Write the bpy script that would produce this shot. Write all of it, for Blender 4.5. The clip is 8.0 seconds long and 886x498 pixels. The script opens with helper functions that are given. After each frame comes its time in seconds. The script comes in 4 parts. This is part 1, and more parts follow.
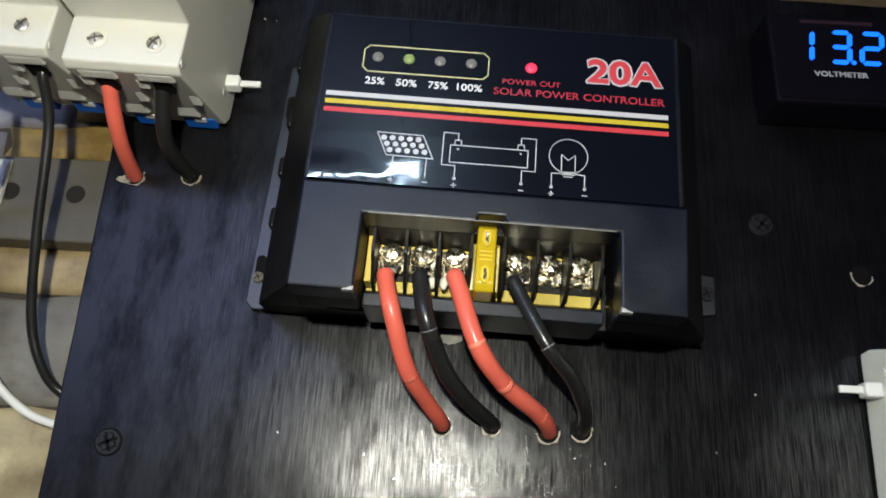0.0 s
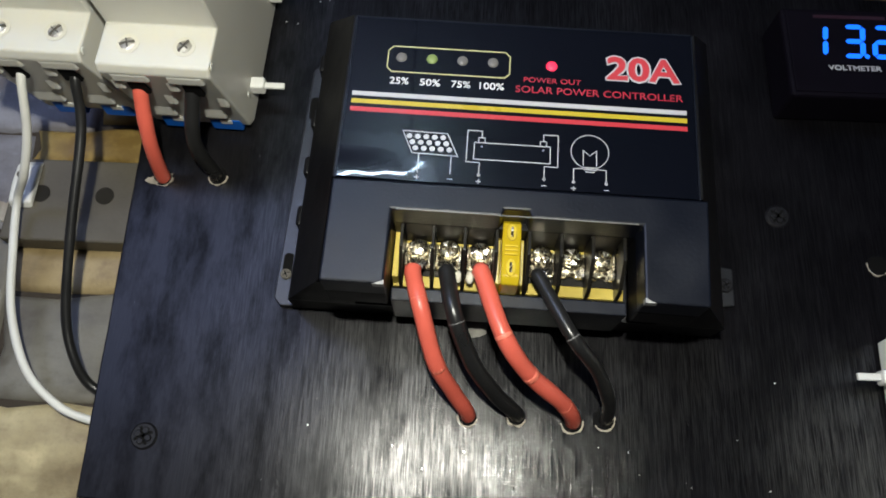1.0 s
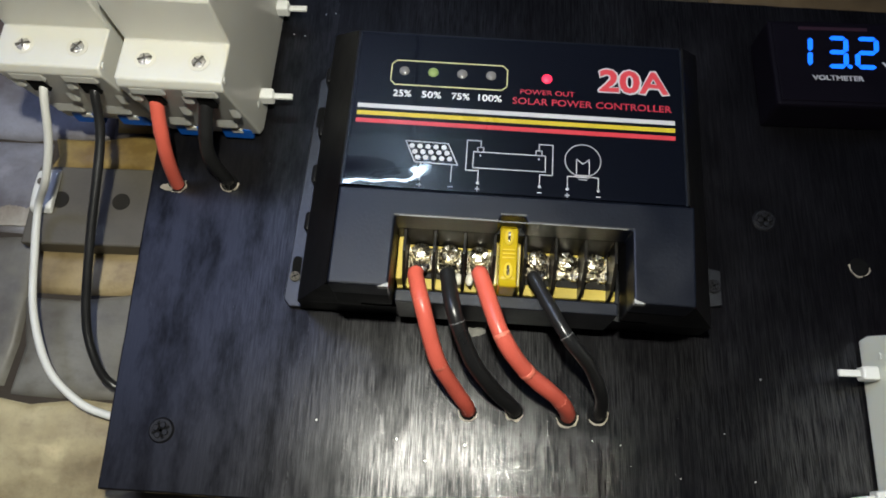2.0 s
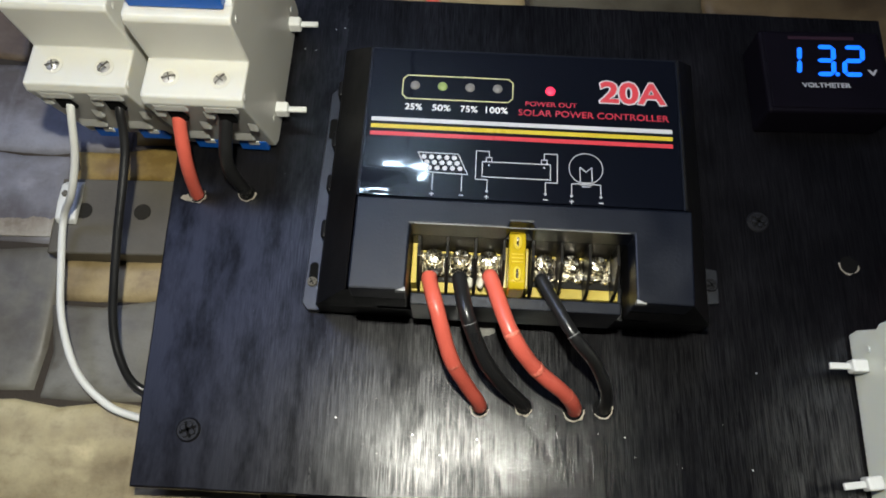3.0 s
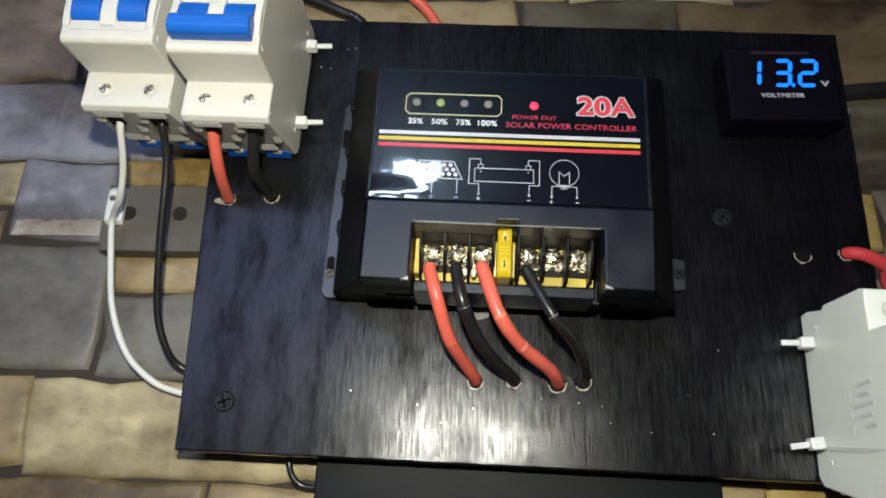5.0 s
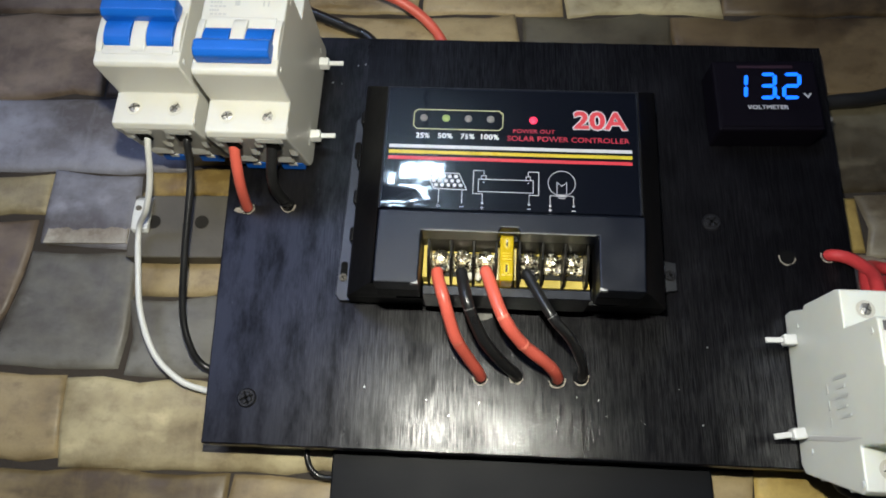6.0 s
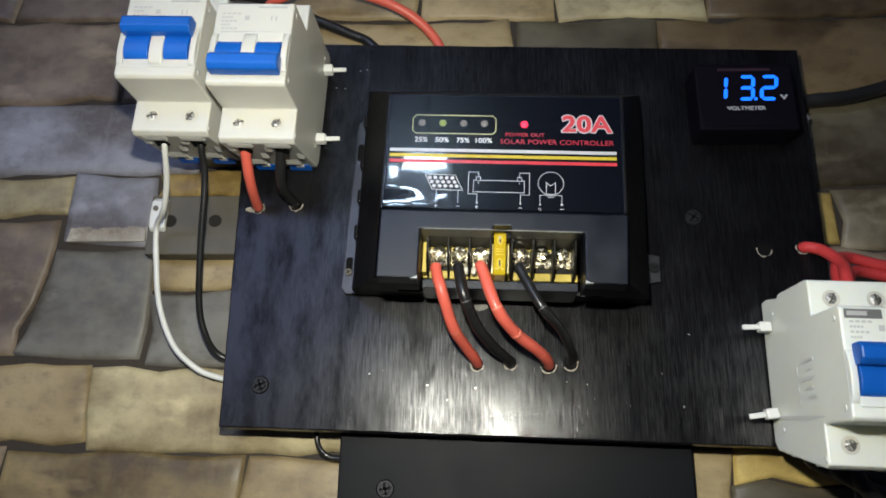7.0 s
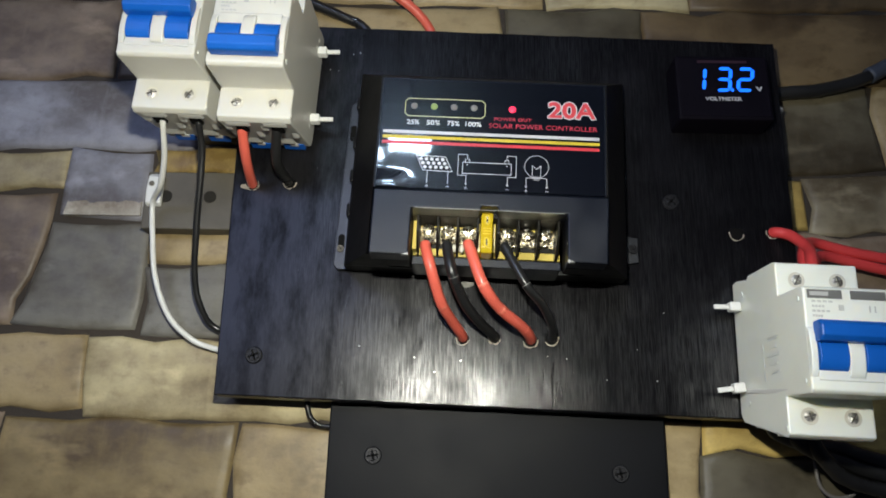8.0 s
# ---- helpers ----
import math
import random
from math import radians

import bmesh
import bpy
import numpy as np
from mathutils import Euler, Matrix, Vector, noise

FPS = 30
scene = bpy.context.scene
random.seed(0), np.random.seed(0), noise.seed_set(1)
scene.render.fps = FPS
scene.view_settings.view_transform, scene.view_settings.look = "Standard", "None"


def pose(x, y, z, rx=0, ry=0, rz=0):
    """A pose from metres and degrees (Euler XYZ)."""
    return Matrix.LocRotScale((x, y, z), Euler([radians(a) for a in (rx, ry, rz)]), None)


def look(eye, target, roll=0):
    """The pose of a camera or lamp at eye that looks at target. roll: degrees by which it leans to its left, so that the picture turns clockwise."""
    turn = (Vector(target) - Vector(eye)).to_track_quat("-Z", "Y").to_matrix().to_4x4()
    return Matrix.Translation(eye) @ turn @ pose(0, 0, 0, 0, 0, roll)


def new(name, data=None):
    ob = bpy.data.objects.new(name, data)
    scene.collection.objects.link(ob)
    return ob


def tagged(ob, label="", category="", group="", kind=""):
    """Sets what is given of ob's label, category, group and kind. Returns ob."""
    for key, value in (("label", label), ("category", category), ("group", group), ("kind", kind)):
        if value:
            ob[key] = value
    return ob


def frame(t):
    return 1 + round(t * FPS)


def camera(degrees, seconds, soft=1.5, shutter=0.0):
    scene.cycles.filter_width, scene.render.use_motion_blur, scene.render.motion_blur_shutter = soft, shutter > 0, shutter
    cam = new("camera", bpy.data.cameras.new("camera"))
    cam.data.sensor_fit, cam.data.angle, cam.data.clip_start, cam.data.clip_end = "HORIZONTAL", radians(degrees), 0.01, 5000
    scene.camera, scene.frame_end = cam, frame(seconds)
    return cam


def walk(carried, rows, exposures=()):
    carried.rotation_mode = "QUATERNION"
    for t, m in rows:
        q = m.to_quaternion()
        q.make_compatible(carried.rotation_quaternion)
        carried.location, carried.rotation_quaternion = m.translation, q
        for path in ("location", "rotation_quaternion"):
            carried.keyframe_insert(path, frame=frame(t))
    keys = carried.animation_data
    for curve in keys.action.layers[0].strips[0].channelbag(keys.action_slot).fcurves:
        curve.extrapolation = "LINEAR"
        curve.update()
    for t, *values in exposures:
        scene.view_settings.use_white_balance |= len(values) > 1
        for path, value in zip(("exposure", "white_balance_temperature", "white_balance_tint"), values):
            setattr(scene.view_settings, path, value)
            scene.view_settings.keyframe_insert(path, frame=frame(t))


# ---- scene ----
cam = camera(63.0, 8.0, soft=1.8)
PATH = [
    (0, (0.00094, -0.22396, 1.40344), (-0.00373, 0.24436, 1.57853), 3.19),
    (0.5, (-0.00319, -0.22525, 1.40188), (-0.00959, 0.24387, 1.57473), 3.07),
    (1, (-0.00461, -0.22843, 1.40031), (-0.01322, 0.24014, 1.57457), 2.66),
    (1.5, (-0.00370, -0.23619, 1.39877), (-0.01420, 0.23194, 1.57412), 2.67),
    (2.8, (-0.00696, -0.24766, 1.39559), (-0.01668, 0.22263, 1.56512), 2.14),
    (3, (-0.00858, -0.25237, 1.39486), (-0.01674, 0.21663, 1.56797), 1.70),
    (3.5, (-0.01102, -0.26373, 1.39266), (-0.02624, 0.20681, 1.56107), 1.38),
    (4, (-0.00663, -0.26828, 1.38923), (-0.02076, 0.20094, 1.56138), 1.52),
    (4.5, (-0.00114, -0.27562, 1.38529), (-0.01427, 0.19451, 1.55501), 1.78),
    (5, (-0.00191, -0.28711, 1.38149), (-0.02024, 0.18258, 1.55193), 1.62),
    (6.5, (-0.00159, -0.31743, 1.37559), (-0.02436, 0.15327, 1.54270), 1.22),
    (7, (0.00175, -0.32916, 1.37330), (-0.02267, 0.14343, 1.53474), 0.93),
    (7.5, (0.00086, -0.33969, 1.36998), (-0.02031, 0.13163, 1.53554), 1.28),
    (8, (-0.00153, -0.34222, 1.36650), (-0.01231, 0.13436, 1.51735), 1.43),
]
walk(cam, [(t, look(eye, target, roll)) for t, eye, target, roll in PATH],
     exposures=[(0, 0.0), (1.5, -0.08), (3, 0.0), (4.2, -0.06), (4.5, -0.08), (5, 0.14), (6.5, 0.05), (8, 0.0)])

# ---- world and lights ----
world = bpy.data.worlds.new("night_room")
world.use_nodes = True
world.node_tree.nodes["Background"].inputs[0].default_value = (0.5, 0.6, 0.8, 1)
world.node_tree.nodes["Background"].inputs[1].default_value = 0.01
scene.world = world

# the hand torch beside the lens
torch = bpy.data.lights.new("torch", "SPOT")
torch.energy, torch.shadow_soft_size, torch.color = 5.0, 0.006, (0.97, 0.96, 0.85)
torch.spot_size, torch.spot_blend = math.radians(136), 1.0
new("torch", torch).matrix_world = look((-0.015, -0.312, 1.436), (-0.065, 0.0, 1.452))

# cool light from behind; source unseen, set in an added opening
cool_light = bpy.data.lights.new("cool_light", "AREA")
cool_light.shape, cool_light.size, cool_light.size_y = "RECTANGLE", 1.00, 0.56
cool_light.energy, cool_light.color = 12.0, (0.46, 0.56, 1.0)
new("cool_light", cool_light).matrix_world = look((-0.95, -2.03, 2.11), (-0.95, 0, 2.11))


# ---- materials ----
def nodes_of(name):
    m = bpy.data.materials.new(name)
    m.use_nodes = True
    nt = m.node_tree
    return m, nt, nt.nodes["Principled BSDF"]


def add(nt, kind, **values):
    n = nt.nodes.new(kind)
    for k, v in values.items():
        n.inputs[k].default_value = v
    return n


def noise_at(nt, scale, stretch=(1, 1, 1), detail=6.0, rough=0.6):
    co = nt.nodes.new("ShaderNodeTexCoord")
    mp = add(nt, "ShaderNodeMapping", Scale=stretch)
    nz = add(nt, "ShaderNodeTexNoise", Scale=scale, Detail=detail, Roughness=rough)
    nt.links.new(co.outputs["Object"], mp.inputs["Vector"])
    nt.links.new(mp.outputs["Vector"], nz.inputs["Vector"])
    return nz.outputs["Fac"]


def ramp(nt, fac, stops):
    r = nt.nodes.new("ShaderNodeValToRGB")
    el = r.color_ramp.elements
    while len(el) < len(stops):
        el.new(0.5)
    for e, (p, c) in zip(el, stops):
        e.position = p
        e.color = (c, c, c, 1) if isinstance(c, float) else (*c, 1)
    nt.links.new(fac, r.inputs[0])
    return r.outputs[0]


def mix(nt, fac, a, b, mode="MIX"):
    n = nt.nodes.new("ShaderNodeMix")
    n.data_type, n.blend_type = "RGBA", mode
    for socket, v in ((n.inputs[0], fac), (n.inputs[6], a), (n.inputs[7], b)):
        if isinstance(v, bpy.types.NodeSocket):
            nt.links.new(v, socket)
        elif isinstance(v, tuple):
            socket.default_value = (*v, 1)
        else:
            socket.default_value = v
    return n.outputs[2]


def bump(nt, bsdf, height, strength=0.3, distance=0.0005):
    b = add(nt, "ShaderNodeBump", Strength=strength, Distance=distance)
    nt.links.new(height, b.inputs["Height"])
    nt.links.new(b.outputs[0], bsdf.inputs["Normal"])


def surface(name, colour, rough=0.4, metal=0.0, vary=0.15, scale=120.0, relief=0.15, depth=0.0003, spec=0.5):
    """A worn, slightly uneven surface: colour and gloss vary at two scales."""
    m, nt, p = nodes_of(name)
    broad, fine = noise_at(nt, scale * 0.25), noise_at(nt, scale * 4, detail=3.0)
    dark = tuple(c * (1 - vary) for c in colour)
    lite = tuple(min(1, c * (1 + vary * 0.6)) for c in colour)
    base = mix(nt, ramp(nt, broad, [(0.3, 0.0), (0.7, 1.0)]), dark, lite)
    base = mix(nt, ramp(nt, fine, [(0.55, 0.0), (0.8, vary)]), base, tuple(c * 0.6 for c in colour))
    nt.links.new(base, p.inputs["Base Color"])
    nt.links.new(ramp(nt, broad, [(0.2, max(0.02, rough - 0.08)), (0.8, min(1.0, rough + 0.1))]), p.inputs["Roughness"])
    p.inputs["Metallic"].default_value = metal
    p.inputs["Specular IOR Level"].default_value = spec
    bump(nt, p, fine, relief, depth)
    return m


def glowing(name, colour, strength, base=(0.02, 0.02, 0.02)):
    m, nt, p = nodes_of(name)
    p.inputs["Base Color"].default_value = (*base, 1)
    p.inputs["Emission Color"].default_value = (*colour, 1)
    p.inputs["Emission Strength"].default_value = strength
    return m


def stained_wood(name, tint):
    """Black-stained plywood: open grain and specks under a worn half-gloss coat, smoother towards one end."""
    m, nt, p = nodes_of(name)
    grain = noise_at(nt, 1.0, (3800, 3800, 90), 2.0, 0.6)
    vein = noise_at(nt, 1.0, (1000, 1000, 18), 3.0, 0.6)
    speck = noise_at(nt, 1.0, (2600, 2600, 1500), 2.0, 0.6)
    pit = noise_at(nt, 1.0, (1700, 1700, 1100), 1.0, 0.5)
    dust = noise_at(nt, 1100.0, detail=1.0)
    cloud = noise_at(nt, 38.0, (1, 1, 0.8), 6.0, 0.62)
    stain = noise_at(nt, 1.0, (75, 75, 24), 5.0, 0.7)
    wide = noise_at(nt, 14.0, (1, 1, 0.8), 3.0, 0.5)
    # how strongly the grain shows: least at the board's west end
    co = nt.nodes.new("ShaderNodeTexCoord")
    sep = nt.nodes.new("ShaderNodeSeparateXYZ")
    nt.links.new(co.outputs["Object"], sep.inputs[0])
    along = nt.nodes.new("ShaderNodeMath")
    along.operation = "MULTIPLY_ADD"
    along.inputs[1].default_value, along.inputs[2].default_value = 5.5, 0.55
    nt.links.new(sep.outputs["X"], along.inputs[0])
    edge = mix(nt, 0.35, along.outputs[0], cloud)
    bare = ramp(nt, edge, [(0.20, 0.10), (0.56, 1.0)])
    dark = tuple(c * 0.5 for c in tint)
    lite = tuple(c * 2.2 for c in tint)
    base = mix(nt, ramp(nt, grain, [(0.35, 0.0), (0.70, 1.0)]), dark, tint)
    base = mix(nt, ramp(nt, cloud, [(0.45, 0.0), (0.75, 0.5)]), base, lite)
    base = mix(nt, ramp(nt, dust, [(0.81, 0.0), (0.85, 0.6)]), base, (0.36, 0.35, 0.34))
    nt.links.new(base, p.inputs["Base Color"])
    # satin ground, duller where the stain has soaked in
    nt.links.new(ramp(nt, cloud, [(0.3, 0.34), (0.7, 0.44)]), p.inputs["Roughness"])
    lines = mix(nt, 1.0, ramp(nt, vein, [(0.38, 0.40), (0.55, 1.0)]), ramp(nt, grain, [(0.46, 1.0), (0.58, 0.12)]), "MULTIPLY")
    lines = mix(nt, bare, (0.40, 0.40, 0.40), lines)
    ground = mix(nt, 1.0, ramp(nt, stain, [(0.36, 0.50), (0.54, 0.95)]), ramp(nt, wide, [(0.36, 0.20), (0.60, 0.44)]), "MULTIPLY")
    nt.links.new(mix(nt, 1.0, ground, lines, "MULTIPLY"), p.inputs["Specular IOR Level"])
    # thin gloss coat broken by the pores
    nt.links.new(mix(nt, bare, (0.36, 0.36, 0.36), ramp(nt, cloud, [(0.35, 0.11), (0.65, 0.21)])), p.inputs["Coat Roughness"])
    pores = mix(nt, bare, (0.55, 0.55, 0.55), ramp(nt, grain, [(0.44, 0.80), (0.56, 0.09)]))
    nt.links.new(mix(nt, 1.0, pores, ramp(nt, stain, [(0.36, 0.2), (0.55, 1.0)]), "MULTIPLY"), p.inputs["Coat Weight"])
    height = mix(nt, 0.45, ramp(nt, grain, [(0.36, 0.0), (0.58, 1.0)]), ramp(nt, speck, [(0.42, 0.0), (0.60, 1.0)]))
    height = mix(nt, 0.5, height, ramp(nt, pit, [(0.60, 0.0), (0.70, 1.0)]))
    small = add(nt, "ShaderNodeBump", Distance=0.000036)
    nt.links.new(bare, small.inputs["Strength"])
    nt.links.new(height, small.inputs["Height"])
    broad = add(nt, "ShaderNodeBump", Strength=0.25, Distance=0.0005)
    nt.links.new(cloud, broad.inputs["Height"])
    nt.links.new(broad.outputs[0], p.inputs["Normal"])
    nt.links.new(broad.outputs[0], small.inputs["Normal"])
    nt.links.new(small.outputs[0], p.inputs["Coat Normal"])
    return m


def stone_print():
    """Stone of the wall covering; each piece takes its tint from its own object colour."""
    m, nt, p = nodes_of("stone")
    info = nt.nodes.new("ShaderNodeObjectInfo")
    tint = info.outputs["Color"]
    huge, broad = noise_at(nt, 15.0, (1, 1, 1.5), 4.0, 0.5), noise_at(nt, 34.0, (0.8, 1, 1.5), 4.0, 0.55)
    mid, fine = noise_at(nt, 110.0, (1, 1, 1.3), 5.0, 0.6), noise_at(nt, 750.0, detail=3.0)
    drip = noise_at(nt, 1.0, (150, 150, 30), 4.0, 0.6)
    base = mix(nt, ramp(nt, huge, [(0.36, 0.0), (0.62, 1.0)]), mix(nt, 1.0, tint, (0.42, 0.36, 0.29), "MULTIPLY"), mix(nt, 1.0, tint, (1.35, 1.34, 1.30), "MULTIPLY"))
    base = mix(nt, ramp(nt, broad, [(0.50, 0.0), (0.75, 0.55)]), base, mix(nt, 1.0, tint, (0.42, 0.34, 0.24), "MULTIPLY"))
    base = mix(nt, ramp(nt, broad, [(0.24, 0.7), (0.42, 0.0)]), base, mix(nt, 1.0, tint, (1.95, 1.92, 1.85), "MULTIPLY"))
    base = mix(nt, ramp(nt, mid, [(0.45, 0.0), (0.80, 0.35)]), base, mix(nt, 1.0, tint, (1.6, 1.56, 1.45), "MULTIPLY"))
    base = mix(nt, ramp(nt, mid, [(0.24, 0.55), (0.46, 0.0)]), base, mix(nt, 1.0, tint, (0.50, 0.42, 0.30), "MULTIPLY"))
    base = mix(nt, ramp(nt, drip, [(0.55, 0.0), (0.75, 0.22)]), base, mix(nt, 1.0, tint, (1.5, 1.45, 1.35), "MULTIPLY"))
    base = mix(nt, ramp(nt, fine, [(0.5, 0.0), (0.8, 0.18)]), base, (0.09, 0.075, 0.055))
    nt.links.new(base, p.inputs["Base Color"])
    nt.links.new(ramp(nt, mid, [(0.3, 0.42), (0.7, 0.62)]), p.inputs["Roughness"])
    bump(nt, p, mid, 0.30, 0.0010)
    return m



def glint_plating(name, bright, unlit, scale, share):
    """Crumpled plated metal; bright and dark patches in its colour imitate broken glints."""
    m, nt, p = nodes_of(name)
    patch, dent = noise_at(nt, scale, detail=3.0), noise_at(nt, scale * 0.6, detail=1.0)
    nt.links.new(mix(nt, ramp(nt, patch, [(share, 0.0), (share + 0.07, 1.0)]), unlit, bright), p.inputs["Base Color"])
    nt.links.new(ramp(nt, patch, [(share, 0.42), (share + 0.12, 0.24)]), p.inputs["Roughness"])
    p.inputs["Metallic"].default_value = 1.0
    bump(nt, p, dent, 1.0, 0.0008)
    return m


WOOD = stained_wood("black_stained_plywood", (0.0041, 0.0039, 0.0050))
STONE = stone_print()
WOOD_LOW = surface("black_painted_board", (0.0027, 0.0031, 0.0044), 0.5, vary=0.4, scale=90, relief=0.15, depth=0.0003, spec=0.14)
JOINT = surface("dark_joint", (0.034, 0.025, 0.016), 0.8, vary=0.4, scale=60, relief=0.5, depth=0.001)
PLASTER = surface("plaster", (0.45, 0.42, 0.38), 0.8, scale=8, depth=0.002)
CONCRETE = surface("floor_screed", (0.22, 0.21, 0.2), 0.6, scale=6, depth=0.002)
IVORY = surface("ivory_plastic", (0.61, 0.60, 0.54), 0.38, vary=0.06, scale=90, relief=0.08)
GREYWHITE = surface("greyish_white_plastic", (0.84, 0.86, 0.77), 0.4, vary=0.06, scale=90, relief=0.08)
BLUE = surface("blue_plastic", (0.003, 0.100, 0.46), 0.4, vary=0.15, scale=150, relief=0.1)
NYLON = surface("white_nylon", (0.72, 0.72, 0.68), 0.35, vary=0.08)
for plastic in (IVORY, GREYWHITE):
    p = plastic.node_tree.nodes["Principled BSDF"]
    p.inputs["Subsurface Weight"].default_value = 0.45
    p.inputs["Subsurface Radius"].default_value = (1.0, 0.9, 0.7)
    p.inputs["Subsurface Scale"].default_value = 0.004
DARK = surface("dark_slot", (0.004, 0.004, 0.004), 0.8, spec=0.1)
PRINT_GREY = surface("grey_print", (0.46, 0.46, 0.44), 0.5)
RECESS = surface("plastic_recess", (0.62, 0.60, 0.51), 0.5)
PRINT_PALE = surface("pale_print", (0.57, 0.58, 0.53), 0.5)
PRINT_DARK = surface("dark_print", (0.15, 0.15, 0.14), 0.45)
SATIN = surface("satin_screw_steel", (0.74, 0.72, 0.66), 0.36, 1.0, 0.4, 300, 1.0, 0.0006)
GLINT = glint_plating("bright_terminal_metal", (0.92, 0.88, 0.78), (0.20, 0.17, 0.12), 620.0, 0.36)
DULLSTEEL = surface("dull_steel", (0.11, 0.098, 0.075), 0.6, 0.15, 0.35, 90, 0.3, 0.0005)
PALE_PATCH = surface("pale_speckled_wood", (0.16, 0.155, 0.135), 0.6, vary=0.7, scale=420, relief=0.5, depth=0.0004)
HOLE_GREY = surface("dark_grey_hole", (0.022, 0.020, 0.016), 0.7, vary=0.4, spec=0.15)
SLOT = surface("dull_screw_slot", (0.13, 0.12, 0.10), 0.5, 0.3, 0.3, 300)
BLACKSCREW = surface("painted_screw", (0.007, 0.007, 0.009), 0.5, 0.0, 0.4, 300, spec=0.3)
CASE = surface("black_case_plastic", (0.0052, 0.0052, 0.0058), 0.45, vary=0.25, scale=250, relief=0.25, depth=0.0002, spec=0.2)
# blue in the cover's base colour stands in for reflected cool light
COVER = surface("grey_black_cover_plastic", (0.0030, 0.0046, 0.0100), 0.36, vary=0.15, scale=250, relief=0.3, depth=0.0002, spec=0.42)
FLANGE = surface("grey_flange_metal", (0.010, 0.011, 0.014), 0.36, 0.0, 0.3, 200, spec=0.75)
BAKELITE = surface("black_terminal_bakelite", (0.010, 0.009, 0.007), 0.32, vary=0.3, scale=300, spec=0.3)
MUSTARD = surface("mustard_base", (0.52, 0.40, 0.075), 0.35, vary=0.25, scale=200)
FUSE = surface("amber_fuse", (0.46, 0.33, 0.012), 0.12, vary=0.15, scale=300)
RED_PVC = surface("red_cable", (0.66, 0.120, 0.080), 0.32, vary=0.12, scale=200, relief=0.15)
# darker copy of the cable red, for where the torch falls off
SHADED_RED_PVC = surface("shaded_red_cable", (0.58, 0.050, 0.050), 0.4, vary=0.12, scale=200, relief=0.15)
BLACK_PVC = surface("black_cable", (0.014, 0.014, 0.014), 0.3, vary=0.3, scale=200, relief=0.15)
WHITE_PVC = surface("white_cable", (0.66, 0.66, 0.62), 0.4, vary=0.1, scale=120)
SCUFF = surface("pale_scuff", (0.80, 0.20, 0.13), 0.5, vary=0.3, scale=500)
SCUFF_PALE = surface("pale_rubbed_plastic", (0.34, 0.34, 0.33), 0.5, vary=0.3, scale=500)
BRASSY = glint_plating("brassy_glint_plating", (0.80, 0.72, 0.52), (0.045, 0.036, 0.024), 480.0, 0.43)
CREAM = surface("cream_scrap", (0.66, 0.62, 0.50), 0.5, vary=0.2, scale=500)
FUSE_PALE = surface("pale_amber", (0.62, 0.46, 0.05), 0.15, vary=0.15, scale=300)
SCUFF_GREY = surface("grey_scuff", (0.16, 0.16, 0.155), 0.4, vary=0.3, scale=500)
TORN = surface("torn_plywood", (0.42, 0.37, 0.29), 0.8, vary=0.4, scale=400, relief=0.6, depth=0.001)
INK_WHITE = surface("white_ink", (0.45, 0.45, 0.48), 0.3, vary=0.06)
INK_GREY = surface("pale_ink", (0.60, 0.60, 0.62), 0.35, vary=0.08)
INK_YELLOW = surface("yellow_ink", (0.47, 0.37, 0.03), 0.3, vary=0.06)
INK_RED = surface("red_ink", (0.48, 0.042, 0.055), 0.3, vary=0.06)
INK_DEEP = surface("deep_red_ink", (0.34, 0.022, 0.04), 0.35, vary=0.1)
INK_OLIVE = surface("olive_ink", (0.50, 0.48, 0.24), 0.35, vary=0.08)
BEZEL = surface("meter_bezel", (0.0036, 0.0028, 0.0056), 0.6, vary=0.2, scale=300, spec=0.06)
GLOW_BLUE = glowing("blue_segments", (0.0, 0.13, 1.0), 2.2)
GLOW_RED = glowing("red_lamp", (1.0, 0.03, 0.10), 1.4, (0.5, 0.02, 0.03))
LED_GREEN = glowing("green_lamp", (0.25, 0.6, 0.05), 0.05, (0.20, 0.26, 0.09))
LED_CLEAR = surface("unlit_lamp", (0.16, 0.155, 0.15), 0.2, vary=0.15, scale=400)
LAMP_GLASS = glowing("lamp_glass", (0.55, 0.76, 1.0), 100.0, (0.8, 0.8, 0.8))


def sticker():
    """Glossy black printed film, a little wavy where it lifted from its bed."""
    m, nt, p = nodes_of("glossy_black_film")
    # the base's slight blue imitates a reflected bluish haze
    p.inputs["Base Color"].default_value = (0.0022, 0.0030, 0.0062, 1)
    soft = noise_at(nt, 60.0, detail=2.0)
    p.inputs["Roughness"].default_value = 0.24
    p.inputs["Specular IOR Level"].default_value = 0.25
    p.inputs["Coat Weight"].default_value = 1.0
    p.inputs["Coat Roughness"].default_value = 0.035
    bump(nt, p, soft, 0.03, 0.002)
    co = p.inputs["Coat Normal"]
    b = add(nt, "ShaderNodeBump", Strength=0.022, Distance=0.002)
    nt.links.new(soft, b.inputs["Height"])
    nt.links.new(b.outputs[0], co)
    return m


FILM = sticker()


# ---- builders ----
def obj(name, bm, material, smooth=False):
    me = bpy.data.meshes.new(name)
    bm.normal_update()
    bm.to_mesh(me)
    bm.free()
    me.materials.append(material)
    if smooth:
        for f in me.polygons:
            f.use_smooth = True
    return new(name, me)


def part(name, bm, material, parent, label="", smooth=False):
    ob = obj(name, bm, material, smooth)
    ob.parent = parent
    if label:
        tagged(ob, label)
    return ob


